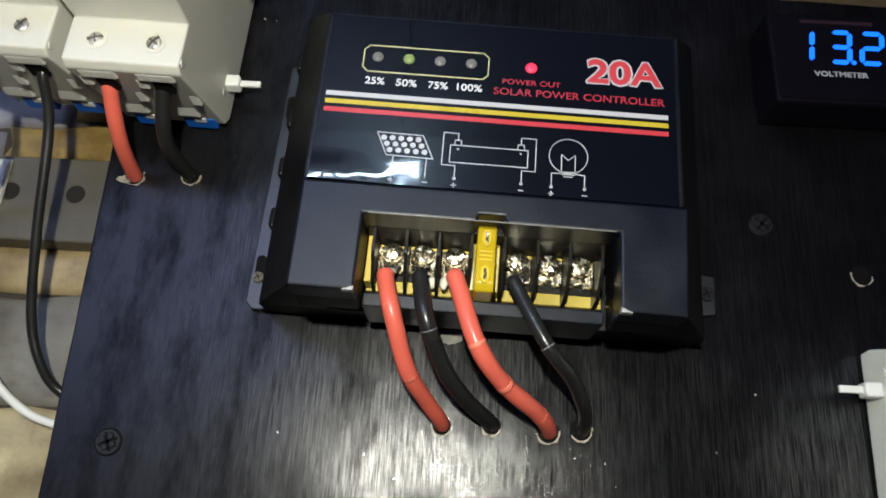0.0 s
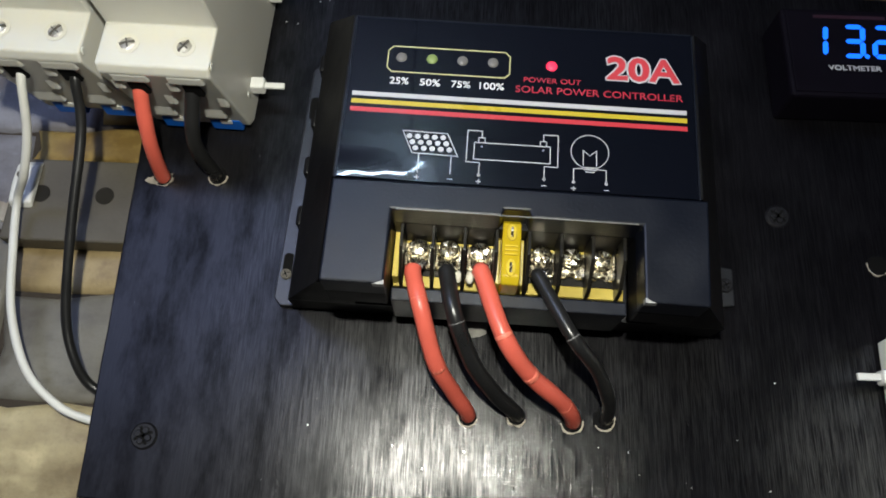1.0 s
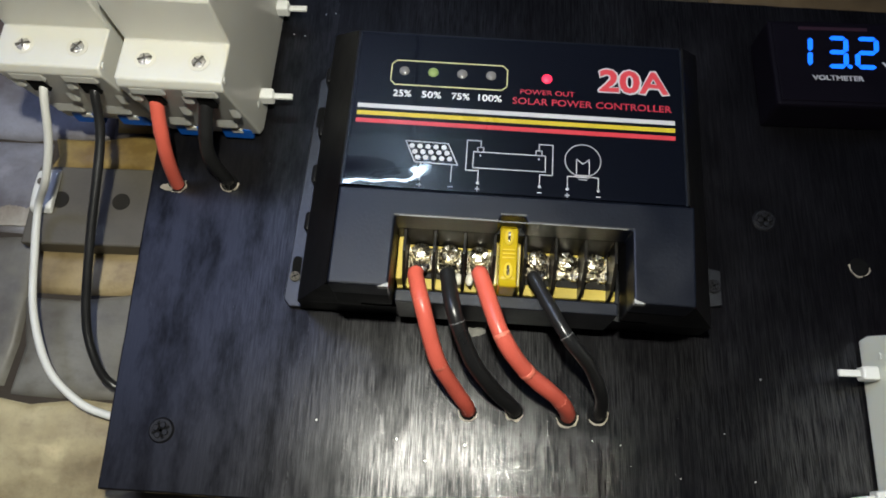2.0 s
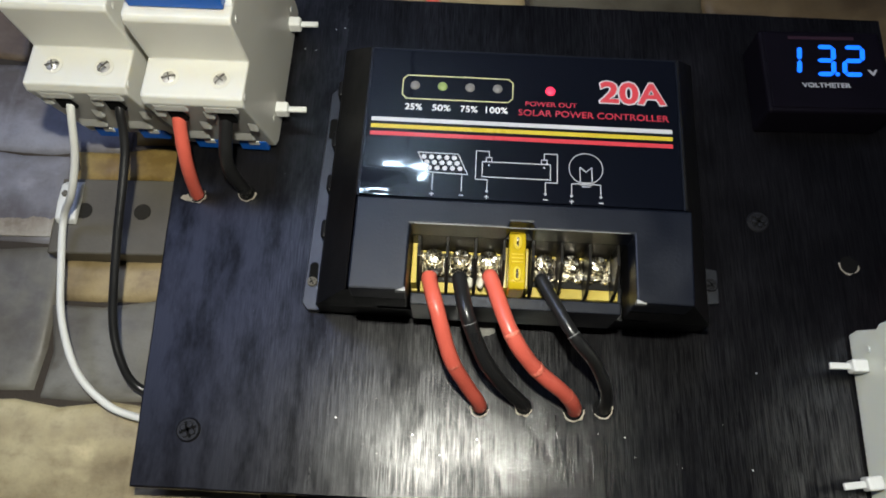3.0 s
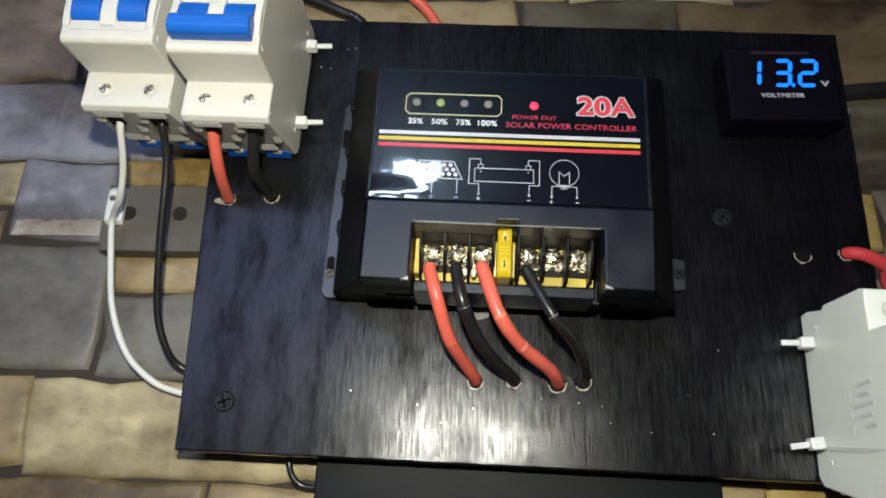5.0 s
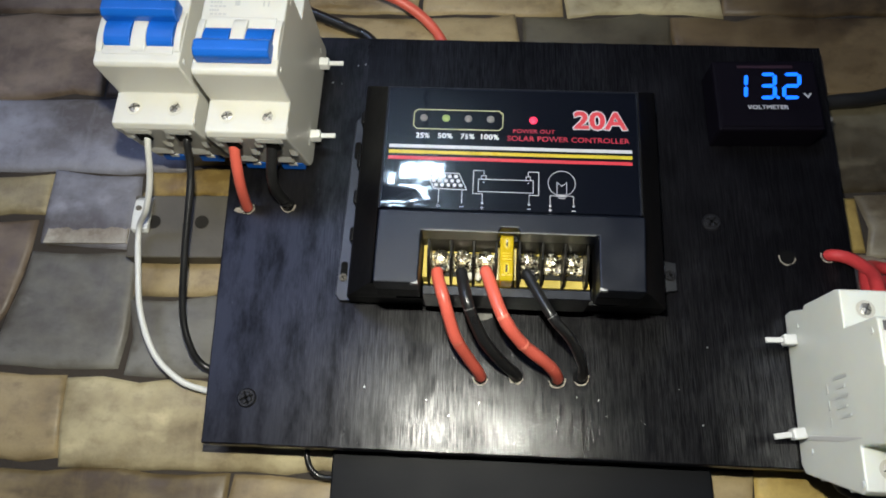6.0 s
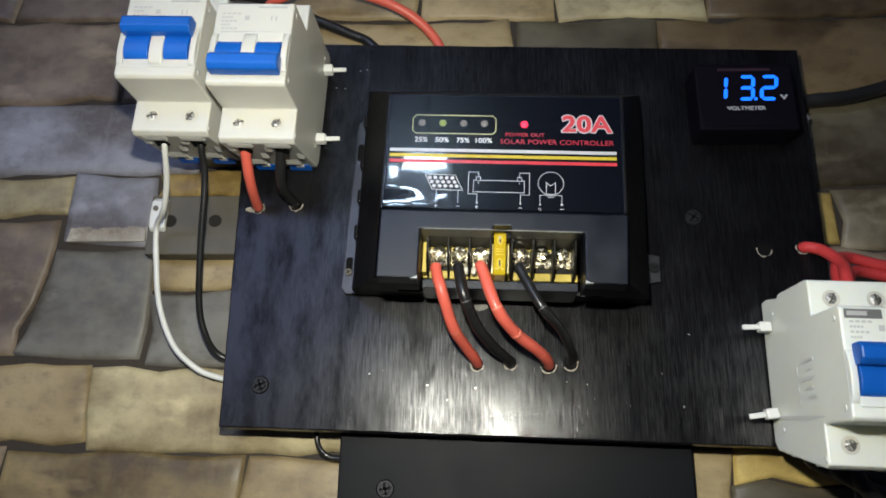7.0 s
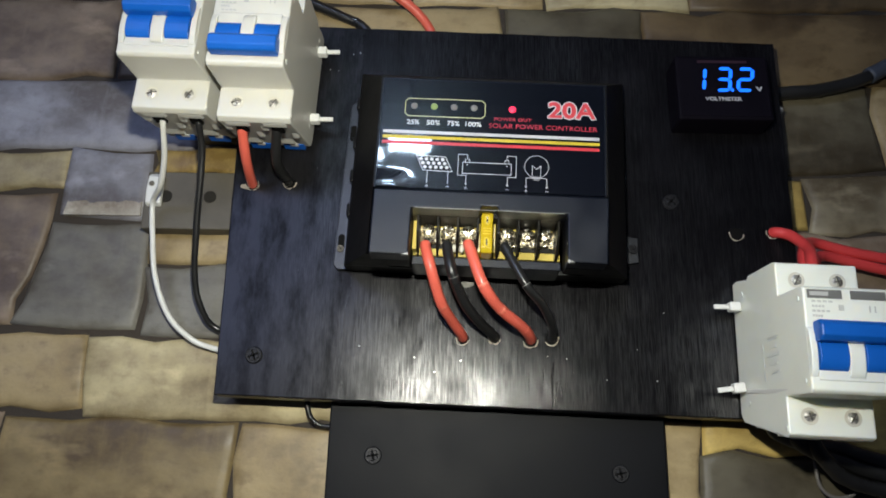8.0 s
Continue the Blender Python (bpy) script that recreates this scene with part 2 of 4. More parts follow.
def thing(name, at, label, category, group="", kind="", ry=0):
    ob = new(name)
    ob.empty_display_size = 0.01
    ob.matrix_basis = pose(*at, 0, ry, 0)
    return tagged(ob, label, category, group, kind)


def box(x0, x1, y0, y1, z0, z1, bevel=0.0, bm=None, seg=2):
    one = bmesh.new()
    bmesh.ops.create_cube(one, size=1.0)
    for v in one.verts:
        v.co = Vector(((x0 + x1) / 2 + v.co.x * (x1 - x0), (y0 + y1) / 2 + v.co.y * (y1 - y0), (z0 + z1) / 2 + v.co.z * (z1 - z0)))
    if bevel:
        bmesh.ops.bevel(one, geom=one.edges[:], offset=bevel, segments=seg, affect="EDGES", profile=0.5)
    return join(bm, one)


def join(bm, one):
    if bm is None:
        return one
    me = bpy.data.meshes.new("temp")
    one.to_mesh(me)
    one.free()
    bm.from_mesh(me)
    bpy.data.meshes.remove(me)
    return bm


def prism(outline, x0, x1, bevel=0.0, bm=None, seg=2):
    """An outline in (y, z) drawn out along x."""
    one = bmesh.new()
    a = [one.verts.new((x0, y, z)) for y, z in outline]
    b = [one.verts.new((x1, y, z)) for y, z in outline]
    n = len(a)
    one.faces.new(a)
    one.faces.new(b[::-1])
    for i in range(n):
        one.faces.new((a[i], b[i], b[(i + 1) % n], a[(i + 1) % n]))
    bmesh.ops.recalc_face_normals(one, faces=one.faces[:])
    if bevel:
        bmesh.ops.bevel(one, geom=one.edges[:], offset=bevel, segments=seg, affect="EDGES", profile=0.5)
    return join(bm, one)


def plate(outline, y0, y1, bevel=0.0, bm=None, seg=2):
    """An outline in (x, z) drawn out along y; y0 is the front."""
    one = bmesh.new()
    a = [one.verts.new((x, y0, z)) for x, z in outline]
    b = [one.verts.new((x, y1, z)) for x, z in outline]
    n = len(a)
    one.faces.new(a)
    one.faces.new(b[::-1])
    for i in range(n):
        one.faces.new((a[i], b[i], b[(i + 1) % n], a[(i + 1) % n]))
    bmesh.ops.recalc_face_normals(one, faces=one.faces[:])
    if bevel:
        bmesh.ops.bevel(one, geom=one.edges[:], offset=bevel, segments=seg, affect="EDGES", profile=0.5)
    return join(bm, one)


def disc(x, z, y0, y1, r, n=24, bevel=0.0, bm=None):
    return plate([(x + r * math.cos(2 * math.pi * i / n), z + r * math.sin(2 * math.pi * i / n)) for i in range(n)], y0, y1, bevel, bm, 1)


def curve_points(ctrl, per=10):
    """Catmull-Rom points through the given ones."""
    p = [Vector(c) for c in ctrl]
    p = [p[0] * 2 - p[1]] + p + [p[-1] * 2 - p[-2]]
    out = []
    for i in range(1, len(p) - 2):
        for k in range(per):
            t = k / per
            a, b, c, d = p[i - 1:i + 3]
            out.append(0.5 * (2 * b + (c - a) * t + (2 * a - 5 * b + 4 * c - d) * t * t + (3 * b - a - 3 * c + d) * t ** 3))
    return out + [p[-2]]


def tube(ctrl, r, sides=14, per=10, bm=None, lo=0.0, hi=1.0, wobble=0.0):
    pts = curve_points(ctrl, per)
    n = len(pts)
    pts = pts[int(lo * (n - 1)):max(int(hi * (n - 1)) + 1, int(lo * (n - 1)) + 2)]
    one = bmesh.new()
    rings, side = [], None
    for i, q in enumerate(pts):
        t = (pts[min(i + 1, len(pts) - 1)] - pts[max(i - 1, 0)]).normalized()
        if side is None:
            side = t.orthogonal().normalized()
        side = (side - t * side.dot(t)).normalized()
        up = t.cross(side)
        rr = r * (1 + wobble * noise.noise(q * 180))
        rings.append([one.verts.new(q + rr * (math.cos(a) * side + math.sin(a) * up)) for a in (2 * math.pi * k / sides for k in range(sides))])
    for a, b in zip(rings, rings[1:]):
        for k in range(sides):
            one.faces.new((a[k], a[(k + 1) % sides], b[(k + 1) % sides], b[k]))
    one.faces.new(rings[0][::-1])
    one.faces.new(rings[-1])
    return join(bm, one)


def stroke(pts, w, y0, y1, bm=None, closed=False):
    """A thin printed line through points (x, z)."""
    one = bm or bmesh.new()
    p = [Vector((x, z)) for x, z in pts]
    if closed:
        p.append(p[0])
    for a, b in zip(p, p[1:]):
        d = (b - a).normalized() * w / 2
        s = Vector((-d.y, d.x))
        plate([tuple(a - d - s), tuple(b + d - s), tuple(b + d + s), tuple(a - d + s)], y0, y1, 0, one)
    return one


def lettering(name, text, x0, x1, z, height, y, material, parent, fat=0.0, lean=0.0, label="", depth=0.00008):
    """Printed characters between x0 and x1, centred on height z."""
    cu = bpy.data.curves.new("letters", "FONT")
    cu.body, cu.size, cu.offset, cu.extrude, cu.shear, cu.resolution_u = text, 1.0, 0.0, 0.0, lean, 3
    temp = bpy.data.objects.new("letters", cu)
    scene.collection.objects.link(temp)
    me = bpy.data.meshes.new_from_object(temp.evaluated_get(bpy.context.evaluated_depsgraph_get()))
    bpy.data.objects.remove(temp)
    bpy.data.curves.remove(cu)
    xs, ys = [v.co.x for v in me.vertices], [v.co.y for v in me.vertices]
    kx, ky = (x1 - x0) / (max(xs) - min(xs)), height / (max(ys) - min(ys))
    bm = bmesh.new()
    bm.from_mesh(me)
    bpy.data.meshes.remove(me)
    for v in bm.verts:
        v.co = Vector((x0 + (v.co.x - min(xs)) * kx, y, z - height / 2 + (v.co.y - min(ys)) * ky))
    if fat:
        # heavier strokes: push the outline apart sideways
        edge = {}
        for e in bm.edges:
            if e.is_boundary:
                f = e.link_faces[0]
                mid = (e.verts[0].co + e.verts[1].co) / 2
                d = e.verts[1].co - e.verts[0].co
                nrm = Vector((-d.z, 0, d.x)).normalized()
                if (f.calc_center_median() - mid).dot(nrm) > 0:
                    nrm.negate()
                for v in e.verts:
                    edge[v] = edge.get(v, Vector()) + nrm
        for v, d in edge.items():
            v.co += d.normalized() * fat
    ext = bmesh.ops.extrude_face_region(bm, geom=bm.faces[:])
    for v in (g for g in ext["geom"] if isinstance(g, bmesh.types.BMVert)):
        v.co.y += depth
    bmesh.ops.recalc_face_normals(bm, faces=bm.faces[:])
    return part(name, bm, material, parent, label)


def cross_head(x, z, y, r, parent, material, name="screw", turn=0.6, label=""):
    """A round screw head with a cross cut into it, facing the room."""
    bm = disc(x, z, y, y + r * 0.5, r, 20, r * 0.14)
    for k in range(4):
        a = turn + k * math.pi / 2 + math.pi / 4
        cx, cz = x + math.cos(a) * r * 0.42, z + math.sin(a) * r * 0.42
        q = r * 0.27
        plate([(cx + q * math.cos(a + b), cz + q * math.sin(a + b)) for b in (0, 1.2, 2.2, math.pi, -2.2, -1.2)], y - r * 0.16, y + r * 0.1, r * 0.05, bm, 1)
    sc = part(name, bm, material, parent, label, smooth=False)
    slot = stroke([(x - r * 0.6 * math.cos(turn), z - r * 0.6 * math.sin(turn)), (x + r * 0.6 * math.cos(turn), z + r * 0.6 * math.sin(turn))], r * 0.2, y - r * 0.02, y + r * 0.05)
    stroke([(x + r * 0.6 * math.sin(turn), z - r * 0.6 * math.cos(turn)), (x - r * 0.6 * math.sin(turn), z + r * 0.6 * math.cos(turn))], r * 0.2, y - r * 0.02, y + r * 0.05, slot)
    part("cross_slot", slot, DARK, sc)
    return sc


def terminal_screw(x, z, y, r, parent, turn, metal=None):
    """A domed terminal screw with a deep single slot crossed by a short one."""
    bm = bmesh.new()
    bmesh.ops.create_uvsphere(bm, u_segments=20, v_segments=10, radius=1.0)
    for v in bm.verts:
        v.co = Vector((x + v.co.x * r, y - max(0.0, v.co.y) * r * 0.42 + 0.0003, z + v.co.z * r))
    sc = part("terminal_screw", bm, metal or GLINT, parent, "plated cross-head terminal screw", smooth=True)
    slot = bmesh.new()
    for k, (half, w) in enumerate(((0.80, 0.17), (0.50, 0.15))):
        c, n = math.cos(turn + k * math.pi / 2), math.sin(turn + k * math.pi / 2)
        stroke([(x - r * half * c, z - r * half * n), (x + r * half * c, z + r * half * n)], r * w, y - r * 0.43, y, slot)
    part("cross_slot", slot, SLOT, sc)


def cross_screw(x, z, y, r, parent, turn):
    """A pan-head terminal screw: four battered quarters round a deep cross on a dark shank."""
    bm = disc(x, z, y + r * 0.24, y + r * 0.62, r, 22, r * 0.1)
    sc = part("terminal_screw", bm, BRASSY, parent, "plated cross-head terminal screw", smooth=True)
    for k in range(4):
        a0 = turn + k * math.pi / 2
        c, n = math.cos(a0 + math.pi / 4), math.sin(a0 + math.pi / 4)
        rim = [(x + r * (0.20 * c + 0.74 * math.cos(a0 + 0.10 + i * 0.275)), z + r * (0.20 * n + 0.74 * math.sin(a0 + 0.10 + i * 0.275))) for i in range(6)]
        bm = plate([(x + r * 0.20 * c, z + r * 0.20 * n)] + rim, y, y + r * 0.3, r * 0.09, None, 2)
        lean = 0.10 * math.sin(turn * 3 + k * 2.1)
        for v in bm.verts:
            out = (v.co.x - x) * c + (v.co.z - z) * n
            v.co.y += out * (0.22 + lean)
        part("head_quarter", bm, GLINT, sc)


def torn_ring(x, z, y, r, width, seed):
    """Splintered pale rim of a drilled hole."""
    bm = bmesh.new()
    n = 44
    for i in range(n):
        a0, a1 = 2 * math.pi * i / n, 2 * math.pi * (i + 1) / n
        if math.sin(a0 + 0.4 * math.cos(seed)) > 0.1 + 0.6 * noise.noise(Vector((i * 0.22, seed, 0))):
            continue
        w, v = (width * max(0.15, 0.75 + 0.9 * noise.noise(Vector((q * 0.3, seed * 1.7, 2.2)))) for q in (i, i + 1))
        plate([(x + q * math.cos(a), z + q * math.sin(a)) for q, a in ((r, a0), (r + w, a0), (r + v, a1), (r, a1))], y - 0.0004, y + 0.0004, 0, bm)
    return bm


# ---- the wall with its stone covering ----
wall = tagged(obj("wall_north", box(-1.9, 1.2, 0.024, 0.12, 0.0, 2.6), JOINT), "wall covered in printed stone blocks with dark joints", "wall", kind="structure")
floor = tagged(obj("floor", box(-2.0, 1.3, -2.1, 0.12, -0.1, 0.0), CONCRETE), "plain grey screed floor", "floor", kind="structure")
ceiling = tagged(obj("ceiling", box(-2.0, 1.3, -2.1, 0.12, 2.6, 2.7), PLASTER), "plain plaster ceiling", "ceiling", kind="structure")
for nm, ext in (("wall_west", (-2.0, -1.9, -2.0, 0.12, 0, 2.6)), ("wall_east", (1.2, 1.3, -2.0, 0.12, 0, 2.6))):
    tagged(obj(nm, box(*ext), PLASTER), "plain plaster wall", "wall", kind="structure")
# opening and frame added out of view to hold the cool lamp
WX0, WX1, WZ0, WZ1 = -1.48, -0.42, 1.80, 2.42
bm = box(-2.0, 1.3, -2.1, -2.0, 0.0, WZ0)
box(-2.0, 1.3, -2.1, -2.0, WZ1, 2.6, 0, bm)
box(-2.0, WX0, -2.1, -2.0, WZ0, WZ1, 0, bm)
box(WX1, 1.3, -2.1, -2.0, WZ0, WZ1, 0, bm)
tagged(obj("wall_south", bm, PLASTER), "plain plaster wall with an added high opening", "wall", kind="structure")
win = tagged(new("added_window_1"), "added unseen opening with a plain white frame", "window", kind="structure")
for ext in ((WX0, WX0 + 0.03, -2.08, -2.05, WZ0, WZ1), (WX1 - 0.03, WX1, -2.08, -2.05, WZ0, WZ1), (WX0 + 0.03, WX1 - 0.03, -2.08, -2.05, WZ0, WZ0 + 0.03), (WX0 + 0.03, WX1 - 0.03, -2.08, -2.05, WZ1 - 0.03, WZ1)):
    part("added_window_frame", box(*ext, 0.003), PLASTER, win)

# RUST and GREY are darkened to take in the torch's falloff rightwards
TAN, PALE, BROWN, RUST = (0.27, 0.21, 0.112), (0.33, 0.285, 0.170), (0.17, 0.132, 0.098), (0.10, 0.070, 0.034)
OLIVE = (0.17, 0.150, 0.105)
OCHRE = (0.17, 0.130, 0.062)
LIP = (0.44, 0.42, 0.37)
SLATE, STEEL, GREY, YELLOW = (0.22, 0.225, 0.265), (0.138, 0.134, 0.118), (0.078, 0.068, 0.044), (0.42, 0.31, 0.10)


def stone_mesh(x0, x1, z0, z1, seed, thick=0.0034, lean0=0.0, lean1=0.0):
    rng = random.Random(seed)
    n_x, n_z = max(2, int((x1 - x0) / 0.016)), max(2, int((z1 - z0) / 0.014))
    j = 0.0020
    pts = [(x0 + (x1 - x0) * i / n_x, z0) for i in range(n_x)] + [(x1, z0 + (z1 - z0) * i / n_z) for i in range(n_z)]
    pts += [(x1 - (x1 - x0) * i / n_x, z1) for i in range(n_x)] + [(x0, z1 - (z1 - z0) * i / n_z) for i in range(n_z)]
    pts = [(x + rng.uniform(-j, j), z + rng.uniform(-j, j)) for x, z in pts]
    bm = bmesh.new()
    cx, cz = (x0 + x1) / 2, (z0 + z1) / 2
    front = 0.0245 - thick
    rings = []
    for inset, y in ((0.0, 0.0245), (0.0007, front + 0.0014), (0.0024, front + 0.0005), (0.0060, front)):
        ring = []
        for x, z in pts:
            d = Vector((x - cx, z - cz))
            d = Vector((math.copysign(min(abs(d.x), inset), d.x) if abs(abs(d.x) - (x1 - x0) / 2) < 0.004 else 0, math.copysign(min(abs(d.y), inset), d.y) if abs(abs(d.y) - (z1 - z0) / 2) < 0.004 else 0))
            ring.append(bm.verts.new((x - d.x, y, z - d.y)))
        rings.append(ring)
    # slanted ends: the tops of the two sides shift along the course
    for v in bm.verts:
        u, w = (v.co.x - x0) / (x1 - x0), (v.co.z - z0) / (z1 - z0)
        v.co.x += w * (lean0 * (1 - u) + lean1 * u)
    # every block follows the same slow waves, so that the joints wander
    for v in bm.verts:
        q = Vector((v.co.x, 0, v.co.z))
        v.co.x += 0.0022 * noise.noise(q * 34)
        v.co.z += 0.0034 * noise.noise(q * 22 + Vector((5.3, 0, 2.1)))
    n = len(pts)
    for a, b in zip(rings, rings[1:]):
        for k in range(n):
            bm.faces.new((a[k], b[k], b[(k + 1) % n], a[(k + 1) % n]))
    bm.faces.new(rings[-1])
    bmesh.ops.recalc_face_normals(bm, faces=bm.faces[:])
    return bm


STONES = [
    (-0.40, -0.203, 1.5825, 1.634, BROWN), (-0.200, -0.105, 1.5825, 1.634, BROWN),
    (-0.36, -0.275, 1.638, 1.678, BROWN), (-0.272, -0.150, 1.638, 1.682, BROWN), (-0.147, -0.035, 1.635, 1.678, TAN),
    (-0.36, -0.150, 1.5370, 1.580, SLATE), (-0.147, -0.090, 1.540, 1.580, YELLOW),
    (-0.36, -0.2185, 1.513, 1.534, PALE, 0.0, 0.001), (-0.2170, -0.1725, 1.4960, 1.5345, SLATE, 0.002, 0.0),
    (-0.36, -0.2350, 1.437, 1.510, BROWN, 0.0, 0.0155), (-0.2330, -0.1665, 1.4365, 1.4935, STEEL, 0.0130, -0.002),
    (-0.166, -0.100, 1.4730, 1.4895, TAN), (-0.1630, -0.090, 1.4335, 1.4705, STEEL, -0.002, 0.0), (-0.170, -0.100, 1.522, 1.538, YELLOW),
    (-0.36, -0.1890, 1.3945, 1.4305, TAN, 0.0, -0.003), (-0.1860, -0.05, 1.391, 1.4305, PALE, -0.0035, 0.0),
    (-0.36, -0.229, 1.338, 1.391, BROWN), (-0.226, -0.1105, 1.338, 1.3885, OCHRE), (-0.1078, -0.02, 1.335, 1.3885, TAN),
    (0.07, 0.1160, 1.330, 1.395, TAN), (0.1182, 0.26, 1.382, 1.430, YELLOW), (0.1165, 0.26, 1.320, 1.380, GREY),
    (0.104, 0.32, 1.5835, 1.630, RUST), (0.15, 0.227, 1.530, 1.581, GREY), (0.230, 0.32, 1.530, 1.581, TAN),
    (0.150, 0.1835, 1.4955, 1.5275, YELLOW), (0.1862, 0.32, 1.4955, 1.5275, OLIVE), (0.15, 0.32, 1.434, 1.493, BROWN),
    (0.048, 0.130, 1.633, 1.676, PALE), (-0.032, 0.045, 1.634, 1.676, TAN), (0.133, 0.32, 1.633, 1.676, RUST),
    (-0.102, 0.020, 1.588, 1.631, TAN), (0.023, 0.1015, 1.584, 1.631, GREY),
]

# ---- the mounting boards ----
BOARD = ((-0.1153, 1.4012), (0.1630, 1.3945), (0.1670, 1.5948), (-0.1203, 1.6036))
board = thing("mounting_board", (0, 0, 0), "black-stained plywood board with vertical grain fixed to the stone wall", "board")


def board_panel():
    """A board with ragged wire holes drilled through it."""
    bm = bmesh.new()
    rng = random.Random(4)
    n = 40
    front = []
    for (x0, z0), (x1, z1), k in zip(BOARD, BOARD[1:] + BOARD[:1], (n, 26, n, 26)):
        for i in range(k):
            front.append((x0 + (x1 - x0) * i / k + rng.uniform(-0.00012, 0.00012), z0 + (z1 - z0) * i / k + rng.uniform(-0.00012, 0.00012)))
    return plate(front, 0.0, 0.012, 0.0006, bm, 2)


part("panel", board_panel(), WOOD, board)
for x, z, s in ((-0.0980, 1.4200, 0.4), (0.1050, 1.5018, 0.9)):
    cross_head(x, z, -0.0009, 0.0042, board, BLACKSCREW, "screw", s, "black-painted cross-head screw")
rng = random.Random(9)
for x, z in ((-0.0605, 1.5850), (-0.0568, 1.5858), (-0.0725, 1.5752), (-0.068, 1.5745), (0.0535, 1.4150), (0.0975, 1.4445), (-0.0480, 1.4255), (-0.012, 1.414), (0.0005, 1.4195), (0.0415, 1.4225), (0.0505, 1.4215), (0.0840, 1.4265), (0.0690, 1.4120), (-0.0215, 1.4205), (0.0925, 1.4120)):
    q = rng.uniform(0.00012, 0.00040)
    part("paint_fleck", plate([(x + q * rng.uniform(0.6, 1.3) * math.cos(a), z + q * rng.uniform(0.6, 1.3) * math.sin(a)) for a in (0, 1, 2, 3, 4, 5)], -0.0003, 0.0001), NYLON, board)
# pale speckled patch of uneven outline on the board under the case
rubbed = [(0.0022 + (0.0048 + 0.0010 * noise.noise(Vector((k * 0.9, 2.2, 0)))) * math.cos(k * math.pi / 14), 1.4588 + (0.0036 + 0.0009 * noise.noise(Vector((k * 0.9, 6.1, 0)))) * math.sin(k * math.pi / 14)) for k in range(28)]
part("pale_patch", plate(rubbed, -0.00015, 0.0002), PALE_PATCH, board, "pale patch below the controller")
# drilled holes with torn pale rims
for i, (x, z, r) in enumerate(((0.0012, 1.4300, 0.0027), (0.0163, 1.4308, 0.0027), (0.0334, 1.4298, 0.0032), (0.0434, 1.4309, 0.0031), (-0.1078, 1.5076, 0.0030), (-0.0887, 1.5088, 0.0030), (0.1362, 1.4852, 0.0032), (0.1541, 1.4862, 0.0028))):
    hole = part("drilled_hole", disc(x, z, -0.0003, 0.002, r + 0.0003, 18), DARK, board, "dark drilled hole")
    part("torn_rim", torn_ring(x, z, 0.0, r, 0.0006, 50 + i), TORN, hole, "splintered pale wood rim")
part("torn_patch", plate([(-0.1140, 1.5062), (-0.1122, 1.5053), (-0.1100, 1.5050), (-0.1090, 1.5058), (-0.1106, 1.5067), (-0.1112, 1.5080), (-0.1122, 1.5074), (-0.1130, 1.5076)], -0.0004, 0.0004), TORN, board, "torn pale wood beside a hole")
low = thing("lower_board", (0, 0, 0), "smaller black-painted board standing below the main one", "board")
part("panel", box(-0.0620, 0.0980, 0.0125, 0.0225, 1.20, 1.47, 0.0008), WOOD_LOW, low)
for x, z in ((-0.0402, 1.3758), (0.0760, 1.3703)):
    cross_head(x, z, 0.0117, 0.0042, low, BLACKSCREW, "screw", 0.2, "black-painted cross-head screw")

# ---- steel strip and cable clip beside the board ----
strip = thing("steel_strip", (0, 0, 0), "dull grey steel mounting strip with two dark holes on the wall", "bracket")
part("strip_plate", box(-0.1685, -0.110, 0.0125, 0.0225, 1.4872, 1.5195, 0.0008), DULLSTEEL, strip)
# holes drawn as flat dark grey discs on the plate
for x in (-0.1572, -0.1336):
    part("strip_hole", disc(x, 1.5053, 0.0122, 0.014, 0.0034, 18), HOLE_GREY, strip)
clip = thing("cable_clip", (0, 0, 0), "small white cable clip nailed on the steel strip", "clip")
bm = prism([(0.0123, 1.4990), (0.0095, 1.5005), (0.0088, 1.5080), (0.0095, 1.5155), (0.0123, 1.5180)], -0.1668, -0.1585, 0.0008)
part("clip_body", bm, WHITE_PVC, clip)
part("nail", disc(-0.1640, 1.5110, 0.0080, 0.011, 0.0014, 12, 0.0003), DULLSTEEL, clip)


